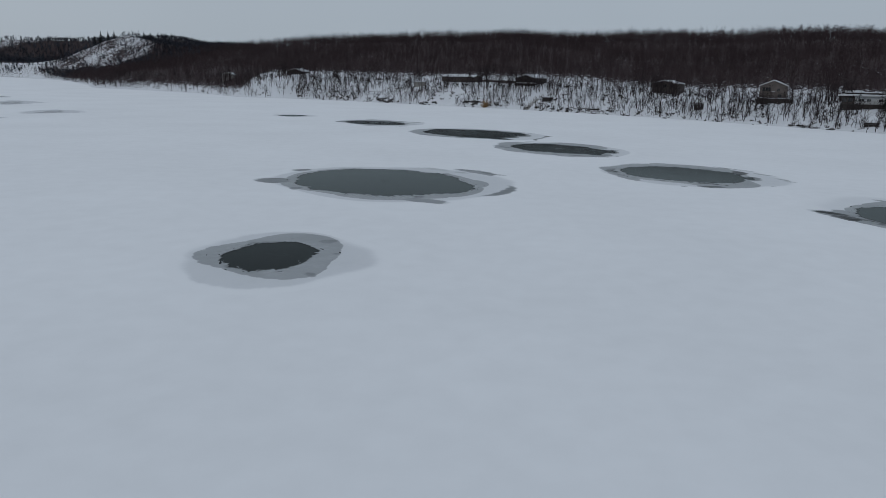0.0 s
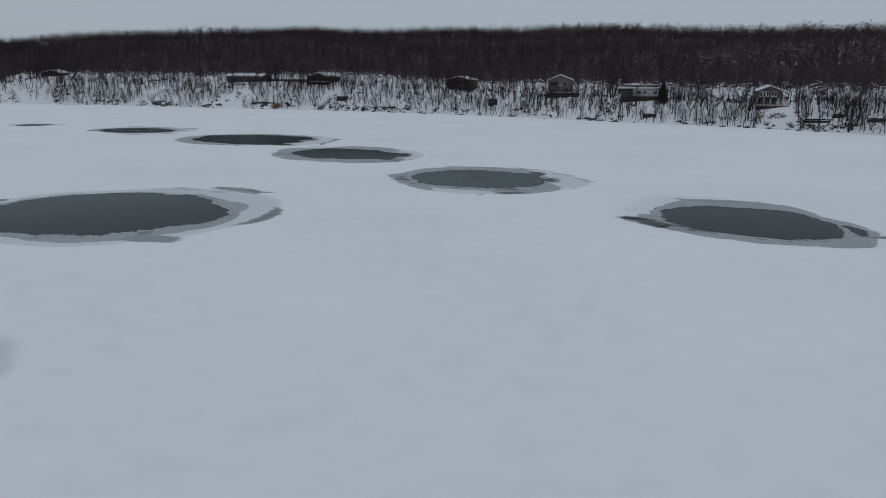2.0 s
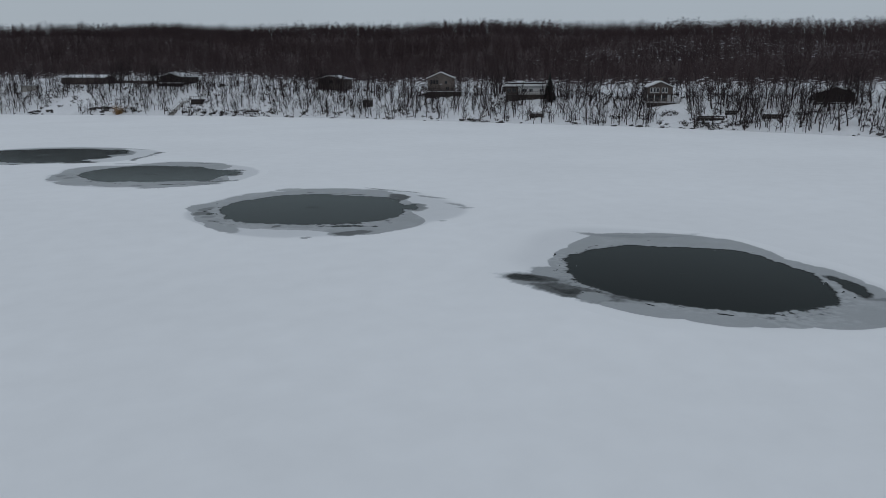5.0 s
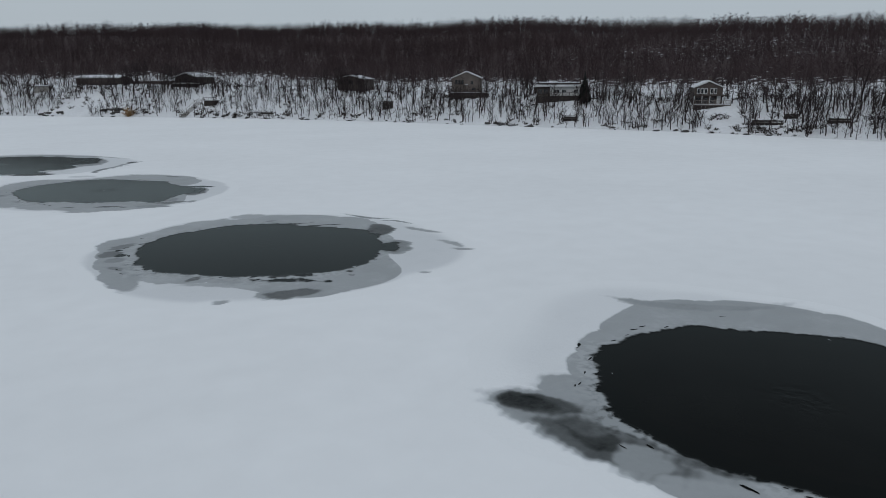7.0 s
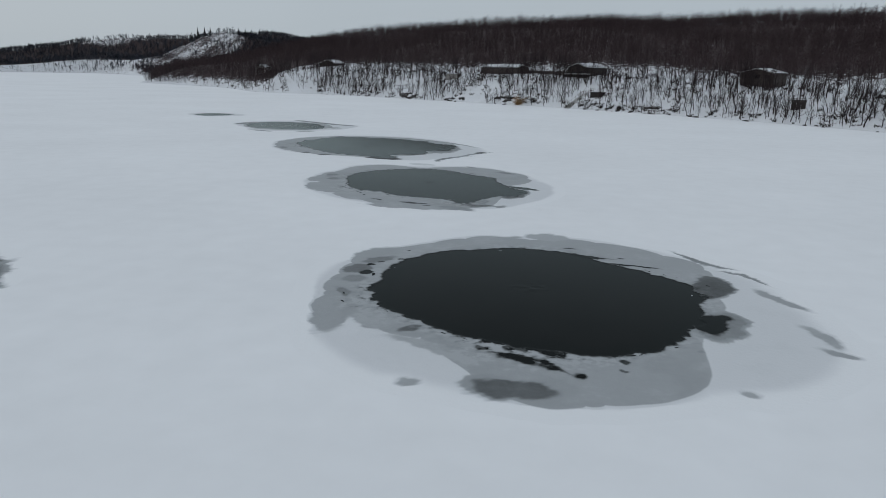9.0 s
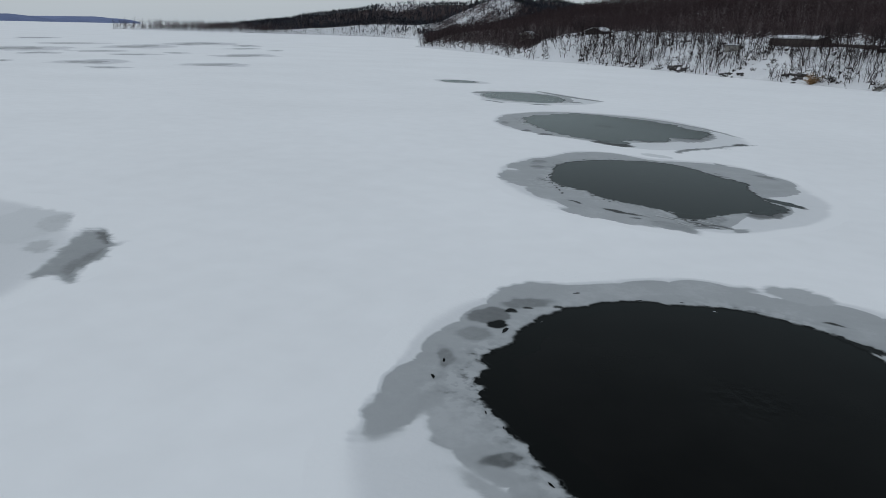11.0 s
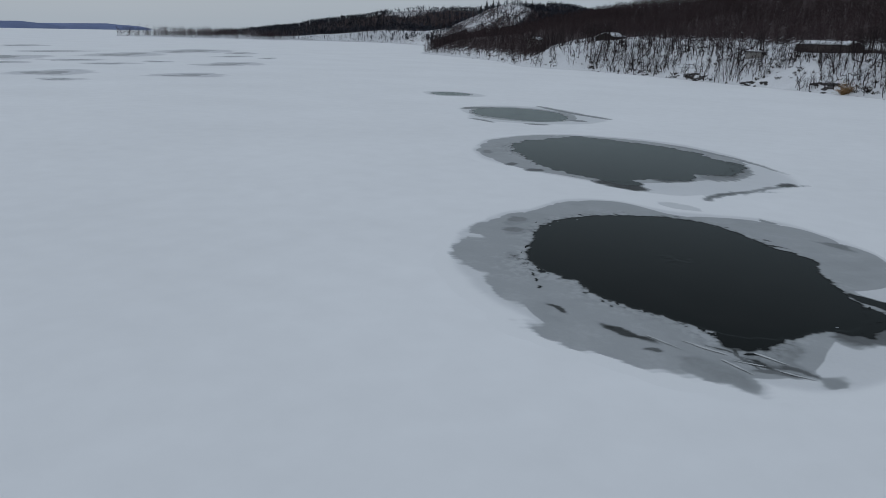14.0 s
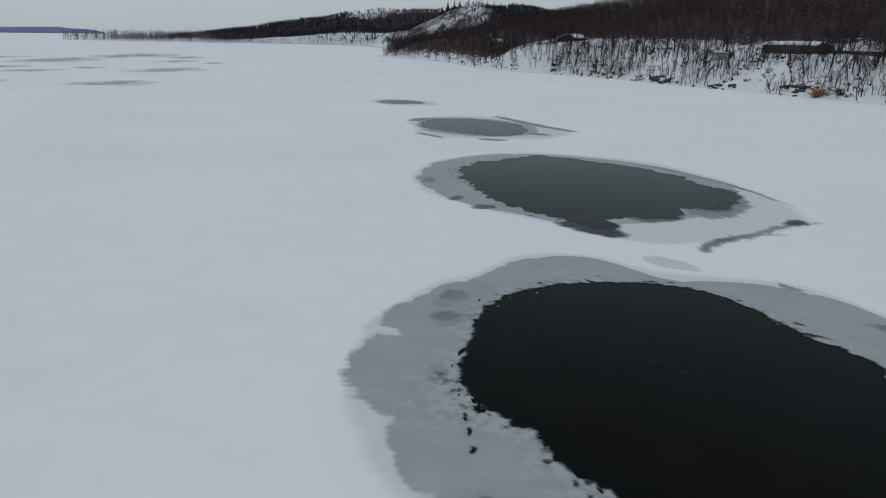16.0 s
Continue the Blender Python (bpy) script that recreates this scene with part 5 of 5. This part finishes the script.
part("roof_snow", boxed(-2.2, 2.2, -1.4, 1.4, 1.625, 1.8, bevel=0.05), M_ROOF_SNOW, hut)
for k in range(8):
    part("railing_bar", boxed(-2.1 + k * 0.6, -2.05 + k * 0.6, -1.45, -1.4, 1.8, 2.6), M_DARK, hut)
part("top_rail", boxed(-2.2, 2.2, -1.47, -1.38, 2.6, 2.68), M_DARK, hut)
CLEAR += [(55.4, 305.2, 3.0)]

# overturned rowing boat
boat = thing("rowing_boat", pose(69.8, 283.8, 1.0, 0, 0, -40), "dark overturned rowing boat on the snowy beach", "boat")
bm = bmesh.new()
rings = []
for k in range(11):
    f = k / 10 * 2 - 1
    wd = 0.8 * (1 - abs(f) ** 2.4) + 0.02
    rings.append([bm.verts.new((3.2 * f, wd * math.cos(a), max(0, 0.75 * (1 - 0.25 * f * f) * math.sin(a)))) for a in [math.pi * j / 8 for j in range(9)]])
for a, b in zip(rings, rings[1:]):
    for j in range(8):
        bm.faces.new((a[j], a[j + 1], b[j + 1], b[j]))
part("hull", bm, M_DARK, boat)
part("keel", boxed(-2.6, 2.6, -0.03, 0.03, 0.70, 0.84), M_BROWN, boat)


# ---- spruces ----
def spruce(x, y, z, tall, wide, seed, label):
    t = thing("spruce", pose(x, y, z), label, "tree", "dark spruces")
    bm = bmesh.new()
    bmesh.ops.create_cone(bm, cap_ends=True, segments=7, radius1=wide * 0.06, radius2=0.02, depth=tall, matrix=Matrix.Translation((0, 0, tall / 2)))
    part("trunk", bm, M_BARK, t)
    rng = np.random.default_rng(seed)
    vs, ts = [], []
    for k in range(900):
        f = rng.random() ** 0.75
        r = wide / 2 * (1 - f) * rng.uniform(0.55, 1.12) + 0.08
        a = rng.uniform(0, 6.283)
        zz = tall * (0.06 + 0.93 * f)
        d = np.array([math.cos(a), math.sin(a), 0])
        side = np.array([-math.sin(a), math.cos(a), 0])
        w = 0.10 * wide * rng.uniform(0.5, 1.0) * (1.1 - f) + 0.05
        s = len(vs)
        vs += [d * r * 0.12 + [0, 0, zz + 0.05], d * r * 0.75 + side * w + [0, 0, zz - 0.05 * r], d * r + [0, 0, zz - 0.22 * r], d * r * 0.75 - side * w + [0, 0, zz - 0.05 * r]]
        ts += [(s, s + 1, s + 2), (s, s + 2, s + 3)]
    ob = new("crown", raw_mesh("crown", np.array(vs), np.array(ts), M_NEEDLE))
    ob.parent = t
    return t


spruce(139.6, 214.6, ground_z(139.6, 214.6) - 0.2, 8.4, 4.6, 1, "dark spruce beside the flat-roofed cottage")
for k, (x, y, hh) in enumerate(((-386, 931, 15), (-379, 933, 17), (-371, 935, 15), (-364, 936, 13), (-330, 942, 10), (-322, 944, 11))):
    spruce(x, y, ground_z(x, y) - 0.2, hh, hh * 0.42, 10 + k, "dark spruce on top of the snowy bluff")


# bank trees: each its own thing
BANK_KITS = [grow(100 + k, 1.0 * h, g * 0.85, l, 8, 0.36, 0.5, 5, 0.8, 0.2) for k, (h, g, l) in enumerate([(5.2, 0.15, 12), (6.0, 0.17, 14), (4.6, 0.13, 11), (6.8, 0.20, 15), (5.6, 0.16, 13), (4.0, 0.12, 11), (6.4, 0.16, 12), (5.0, 0.17, 14)])]
BANK_TREES = []
for kit in BANK_KITS:
    tree = new("tree")
    tagged(tree, "bare crooked oak with dark twigs on the snowy bank", "tree", "bare trees on the bank")
    for name, mat in (("trunk", M_BARK), ("crown", M_TWIG)):
        ob = new(name, raw_mesh(name, *kit[name], mat))
        ob.parent = tree
    BANK_TREES.append(tree)
spotsxy, dd = sow(24000, (-60, 185, 105, 400), 0.5, 25, 5, lambda xy, d: open_plots(xy) * (0.66 + 0.3 * step(215 - xy[:, 1], 0, 50)))
rng = np.random.default_rng(9)
near = spotsxy[:290]
for k, (x, y, z) in enumerate(near):
    s = rng.uniform(0.7, 1.25)
    m = pose(x, y, z - 0.1, rng.uniform(-7, 7), rng.uniform(-7, 7), rng.uniform(0, 360)) @ Matrix.Diagonal((s, s, s, 1))
    if k < len(BANK_TREES):
        BANK_TREES[k].matrix_basis = m
    else:
        copy_thing(BANK_TREES[k % len(BANK_TREES)], Matrix.Identity(4)).matrix_basis = m

rest_bank, dd = spotsxy[290:], None
thin, dd = sow(13000, (-640, 260, -60, 950), 1.0, 26, 6, lambda xy, d: np.where((xy[:, 0] > -60) & (xy[:, 0] < 185) & (xy[:, 1] > 105), 0.0, 0.8) * np.where(xy[:, 0] > -300, 1, 0.7))
point, dd = sow(5200, (-215, -55, 350, 560), 1.0, 24, 66, lambda xy, d: 0.5 + 0 * d)
bank_xy = np.vstack([rest_bank, thin, point])
sc = np.random.default_rng(3).uniform(0.65, 1.2, len(bank_xy))
THICKET_KITS = [whole(grow(150 + k, hgt, 0.105, 9, 6, 0.34, 0.45, 3, 0.8, 0.22)) for k, hgt in enumerate((4.6, 5.4, 3.8, 6.0, 5.0, 4.2))]
v, t = scatter(THICKET_KITS, bank_xy, sc, 21)
# taller trees along the top of the bank, in front of the cottages
rim, dd = sow(26000, (-110, 190, 100, 440), 13, 30, 7, lambda xy, d: open_plots(xy) * 0.16)
v2, t2 = scatter([whole(grow(170 + k, hgt, 0.16, 10, 5, 0.30, 0.25, 3, 1.2, 0.35)) for k, hgt in enumerate((7.6, 8.6, 6.8, 9.2))], rim, np.random.default_rng(33).uniform(0.75, 1.1, len(rim)), 23)
v, t = np.vstack([v, v2]), np.vstack([t, t2 + len(v)])
# trees that stand before the cottages
rng = np.random.default_rng(61)
veil = []
for x, y, yaw, w, dep in VEILS:
    for _ in range(int(w * 2.4)):
        px, py = rng.uniform(-w * 0.7, w * 0.7), -dep / 2 - rng.uniform(1.5, 7)
        c, s = math.cos(radians(yaw)), math.sin(radians(yaw))
        veil.append((x + c * px - s * py, y + s * px + c * py))
veil = np.array(veil)
veil = np.column_stack([veil, height(veil)])
v2, t2 = scatter([whole(grow(190 + k, hgt, 0.15, 11, 6, 0.30, 0.25, 3, 1.2, 0.3)) for k, hgt in enumerate((8.4, 9.4, 7.6, 9.0))], veil, rng.uniform(0.75, 1.1, len(veil)), 29)
v, t = np.vstack([v, v2]), np.vstack([t, t2 + len(v)])
wood = new("bank_thicket", raw_mesh("bank_thicket", v, t, M_TWIG))
tagged(wood, "bare scrub trees scattered over the snowy bank", "trees", kind="stuff")

# the wood on the hillside
def sapling(seed, tall, limbs, twigs, wide=0.05, clear=0.22):
    """A slim tree of the wood, simply built, seen from far off: a stem, limbs, and a haze of fine twigs."""
    rng = np.random.default_rng(seed)
    verts, tris = [], []

    def across(d):
        u = np.cross(d, rng.normal(0, 1, 3))
        return u / (np.linalg.norm(u) + 1e-9)

    def spike(p, q, r):
        u = across(q - p)
        v = np.cross((q - p) / np.linalg.norm(q - p), u)
        s = len(verts)
        verts.extend([p + r * u, p - 0.5 * r * u + 0.87 * r * v, p - 0.5 * r * u - 0.87 * r * v, q])
        tris.extend([(s, s + 1, s + 3), (s + 1, s + 2, s + 3), (s + 2, s, s + 3)])

    foot = np.array([0.0, 0.0, -0.4])
    top = np.array([rng.normal(0, 0.6), rng.normal(0, 0.6), tall])
    spike(foot, top, 0.11)
    for k in range(limbs):
        f = clear + (0.96 - clear) * (k + rng.random()) / limbs
        p = foot + (top - foot) * f
        a = rng.uniform(0, 6.283)
        ln = tall * rng.uniform(0.22, 0.42) * (1.1 - 0.55 * f)
        q = p + ln * np.array([math.cos(a) * 0.85, math.sin(a) * 0.85, rng.uniform(0.25, 0.9)])
        spike(p, q, 0.06 * (1.2 - 0.6 * f))
        for _ in range(twigs):
            o = p + (q - p) * rng.uniform(0.2, 1.0)
            b = rng.uniform(0, 6.283)
            e = o + ln * rng.uniform(0.3, 0.75) * np.array([math.cos(b) * 0.9, math.sin(b) * 0.9, rng.uniform(-0.1, 0.9)])
            u = across(e - o) * wide
            s = len(verts)
            verts.extend([o + u, o - u, e])
            tris.append((s, s + 1, s + 2))
    return np.array(verts), np.array(tris, np.int32)


EDGE_KITS = [sapling(215 + k, h, 8, 6, 0.035, 0.42) for k, h in enumerate((7.4, 8.4, 6.8, 7.8, 9.0))]
HILL_KITS = [sapling(200 + k, h, 8, 6) for k, h in enumerate((6.2, 7.2, 5.6, 6.8, 7.8, 6.0, 6.6, 5.2))]


def dense(xy, d):
    x, y = xy[:, 0], xy[:, 1]
    edge = 0.15 + 0.85 * step(d, 38, 62)
    k = step(335 - y, 0, 70) * step(x, 120, 150)
    gap = (1 - k * 0.18 * step(d, 84, 108) * (1 - step(d, 184, 192))) * (1 - 0.35 * k * step(d, 158, 166) * (1 - step(d, 184, 190)))
    return edge * gap * open_plots(xy)


hill_a, dd_a = sow(38000, (-130, 330, 70, 650), 21, 235, 31, dense)
brow, dd = sow(46000, (-130, 380, 70, 680), 194, 250, 37, lambda xy, d: 0.9 + 0 * d)


def far_woods(xy, d):
    x, y = xy[:, 0], xy[:, 1]
    bare = ((x + 362) / 58) ** 2 + ((y - 888) / 58) ** 2 < 1
    bare2 = ((x + 578) / 42) ** 2 + ((y - 1085) / 50) ** 2 < 1
    return np.where(bare, 0.25 + 0.3 * ripple(x, y, 11, 6.0), 0.9) * np.where(bare2, 0.3, 1) * np.where((x < -430) & (y < 900), 0.30, 1) * np.where((x < -420) & (y > 640) & (d < 58), 0.34, 1)


hill_b, dd = sow(12500, (-420, -48, 366, 900), 1.5, 200, 32, lambda xy, d: far_woods(xy, d) * np.where((xy[:, 0] > -130) & (d > 21), 0, 1) * np.where((xy[:, 0] > -90) & (d < 22), 0.3, 1))
hill_c, dd = sow(24000, (-860, -200, 760, 1200), 6, 420, 33, far_woods)


def far_tree(seed, tall):
    """A tree of the farthest ridge: a stem and a few broad sprays of twigs."""
    rng = np.random.default_rng(seed)
    verts = [(0.2, 0, -0.5), (-0.2, 0.1, -0.5), (0, -0.2, -0.5), (0, 0, tall)]
    tris = [(0, 1, 3), (1, 2, 3), (2, 0, 3)]
    for k in range(18):
        a, f = rng.uniform(0, 6.283), rng.uniform(0.2, 0.85)
        p = np.array([0, 0, tall * f])
        e = p + tall * 0.36 * rng.uniform(0.6, 1.1) * np.array([math.cos(a), math.sin(a), rng.uniform(0.3, 1.0)])
        u = np.array([-math.sin(a), math.cos(a), rng.uniform(-0.5, 0.5)]) * 0.27
        s = len(verts)
        verts += [p + u, p - u, e]
        tris.append((s, s + 1, s + 2))
    return np.array(verts, float), np.array(tris, np.int32)


rim_rows = (dd_a < 54) | ((dd_a > 100) & (dd_a < 170) & (hill_a[:, 0] > 140) & (hill_a[:, 1] < 290))
edge_xy, hill_a = hill_a[rim_rows], hill_a[~rim_rows]
hill_xy = np.vstack([hill_a, hill_b])
sc = np.random.default_rng(4).uniform(0.72, 1.15, len(hill_xy))
sc[len(hill_a):] *= 1.1
v, t = scatter(HILL_KITS, hill_xy, sc, 22)
v3, t3 = scatter([sapling(230 + k, h, 7, 5, 0.07) for k, h in enumerate((6.0, 6.6, 5.6, 6.3))], brow, np.random.default_rng(14).uniform(0.62, 0.9, len(brow)), 27)
v, t = np.vstack([v, v3]), np.vstack([t, t3 + len(v)])
v3, t3 = scatter(EDGE_KITS, edge_xy, np.random.default_rng(16).uniform(0.7, 1.05, len(edge_xy)), 28)
v, t = np.vstack([v, v3]), np.vstack([t, t3 + len(v)])
spit, dd = sow(9000, (-700, -480, 560, 800), 0.5, 60, 34, lambda xy, d: 0.35 + 0 * d)
v3, t3 = scatter(HILL_KITS, spit, np.random.default_rng(6).uniform(0.6, 1.5, len(spit)), 25)
v, t = np.vstack([v, v3]), np.vstack([t, t3 + len(v)])
wood = new("hillside_woods", raw_mesh("hillside_woods", v, t, M_WOODS))
tagged(wood, "dense bare brown winter woods covering the hillside", "woods", kind="stuff")
# ridge trees carry their haze as a bluish base colour
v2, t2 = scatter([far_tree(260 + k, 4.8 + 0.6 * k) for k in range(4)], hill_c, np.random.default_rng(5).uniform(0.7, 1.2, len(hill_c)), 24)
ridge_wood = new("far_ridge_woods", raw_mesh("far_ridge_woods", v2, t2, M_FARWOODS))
tagged(ridge_wood, "bare woods on the distant ridge beyond the lake, tinted for haze", "woods", kind="stuff")

# the far shore across the lake, its blue haze painted into the base colour
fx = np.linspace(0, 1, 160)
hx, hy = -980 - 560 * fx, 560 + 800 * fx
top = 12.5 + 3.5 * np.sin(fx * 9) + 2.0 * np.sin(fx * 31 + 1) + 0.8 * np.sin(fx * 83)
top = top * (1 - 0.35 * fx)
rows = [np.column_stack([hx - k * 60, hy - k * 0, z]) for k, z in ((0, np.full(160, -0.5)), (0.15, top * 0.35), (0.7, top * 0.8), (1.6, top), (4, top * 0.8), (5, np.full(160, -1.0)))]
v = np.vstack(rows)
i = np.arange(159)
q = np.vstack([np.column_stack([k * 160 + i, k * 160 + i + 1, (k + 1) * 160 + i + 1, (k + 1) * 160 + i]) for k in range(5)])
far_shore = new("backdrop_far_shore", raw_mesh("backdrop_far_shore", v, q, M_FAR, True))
tagged(far_shore, "long hill across the far end of the lake, blue haze painted in", "far hill", kind="structure")

# brush, driftwood and stones along the waterline
def bush(seed, tall, stems, thick=0.06):
    rng = np.random.default_rng(seed)
    verts, tris = [], []
    for k in range(stems):
        a = rng.uniform(0, 6.283)
        lean = rng.uniform(0.1, 1.0)
        p = np.array([rng.normal(0, 0.25), rng.normal(0, 0.25), -0.1])
        q = p + tall * rng.uniform(0.5, 1.0) * np.array([math.cos(a) * lean, math.sin(a) * lean, rng.uniform(0.4, 1.0)])
        for (o, e, r) in [(p, q, thick)] + [(p + (q - p) * f, p + (q - p) * f + tall * 0.3 * rng.normal(0, 1, 3) * (1, 1, 0.6) + (0, 0, 0.15), thick * 0.67) for f in rng.uniform(0.3, 0.9, 3)]:
            d = e - o
            u = np.cross(d, (0.3, 0.6, 0.7))
            u /= np.linalg.norm(u) + 1e-9
            v = np.cross(d, u)
            v /= np.linalg.norm(v) + 1e-9
            s = len(verts)
            verts.extend([o + r * u, o - 0.5 * r * u + 0.87 * r * v, o - 0.5 * r * u - 0.87 * r * v, e])
            tris.extend([(s, s + 1, s + 3), (s + 1, s + 2, s + 3), (s + 2, s, s + 3)])
    return np.array(verts), np.array(tris, np.int32)


def clumped(xy, d):
    return np.clip(0.25 + 1.0 * ripple(xy[:, 0], xy[:, 1], 5.5, 2.0) + 0.5 * ripple(xy[:, 0], xy[:, 1], 14, 5.0), 0, 1)


shrubs_a, dd = sow(46000, (-60, 190, 100, 400), 0.1, 4.0, 41, clumped)
shrubs_b, dd = sow(26000, (-60, 190, 100, 400), 4.0, 30, 42, lambda xy, d: 0.55 * clumped(xy, d))
shrubs_c, dd = sow(16000, (-640, -60, 340, 950), 0.2, 30, 43, lambda xy, d: np.where(d < 6, 0.8, 0.35))
under, dd = sow(9000, (-110, 230, 80, 430), 24, 62, 45, lambda xy, d: open_plots(xy) * 0.8)
under = under[:350]
sh = np.vstack([shrubs_a, shrubs_b, shrubs_c])
v, t = scatter([bush(500 + k, hgt, 9, 0.07) for k, hgt in enumerate((0.6, 0.9, 0.5, 1.2))], sh, np.random.default_rng(8).uniform(0.6, 1.5, len(sh)), 44)
ob = new("shore_brush", raw_mesh("shore_brush", v, t, M_BRUSH))
tagged(ob, "dark leafless brush along the snowy waterline and bank", "brush", kind="stuff")
v, t = scatter([bush(540 + k, hgt, 8) for k, hgt in enumerate((2.4, 3.0, 2.0))], under, np.random.default_rng(18).uniform(0.7, 1.3, len(under)), 46)
ob = new("undergrowth", raw_mesh("undergrowth", v, t, M_WOODS))
tagged(ob, "tangled bare undergrowth between the trees above the bank", "undergrowth", kind="stuff")

# orange willow
willow = thing("willow_bush", pose(30.2, 314.3, 0.0), "orange-twigged willow bush at the water's edge", "bush")
v, t = bush(71, 4.2, 110)
ob = new("stems", raw_mesh("stems", v * (0.9, 0.9, 1.0), t, M_WILLOW))
ob.parent = willow

# dark stones where the bank is undercut
ROCKS = []
for k in range(5):
    bm = bmesh.new()
    bmesh.ops.create_icosphere(bm, subdivisions=2, radius=1.0)
    for vert in bm.verts:
        q = vert.co * 1.3 + Vector((k * 9.1, 0, 0))
        vert.co *= 1 + 0.45 * noise.noise(q) + 0.18 * noise.noise(q * 3)
        vert.co.z *= 0.55
    me = bpy.data.meshes.new("rock")
    bm.to_mesh(me)
    bm.free()
    me.materials.append(M_ROCK)
    ROCKS.append(me)
dark_bank, dd = sow(9000, (-16, 34, 305, 372), 0.5, 5.0, 51, lambda xy, d: clumped(xy, d) * 0.8)
other, dd = sow(24000, (-60, 190, 100, 400), -0.1, 1.6, 52, lambda xy, d: 0.2 + clumped(xy, d) * 0.5)
stones = np.vstack([dark_bank[:110], other[:190]])
stones = stones[np.hypot(stones[:, 0] - 30.4, stones[:, 1] - 313.5) > 6]
rng = np.random.default_rng(12)
for k, (x, y, z) in enumerate(stones):
    ob = new("rock", ROCKS[k % 5])
    s = rng.uniform(0.3, 0.8) if k < 110 else rng.uniform(0.15, 0.42)
    ob.matrix_basis = pose(x, y, max(z, 0) + 0.02, rng.uniform(-15, 15), rng.uniform(-15, 15), rng.uniform(0, 360)) @ Matrix.Diagonal((s * rng.uniform(1, 1.6), s, s * 0.8, 1))
    tagged(ob, "dark stone at the foot of the snowy bank", "rock", "dark stones along the waterline")
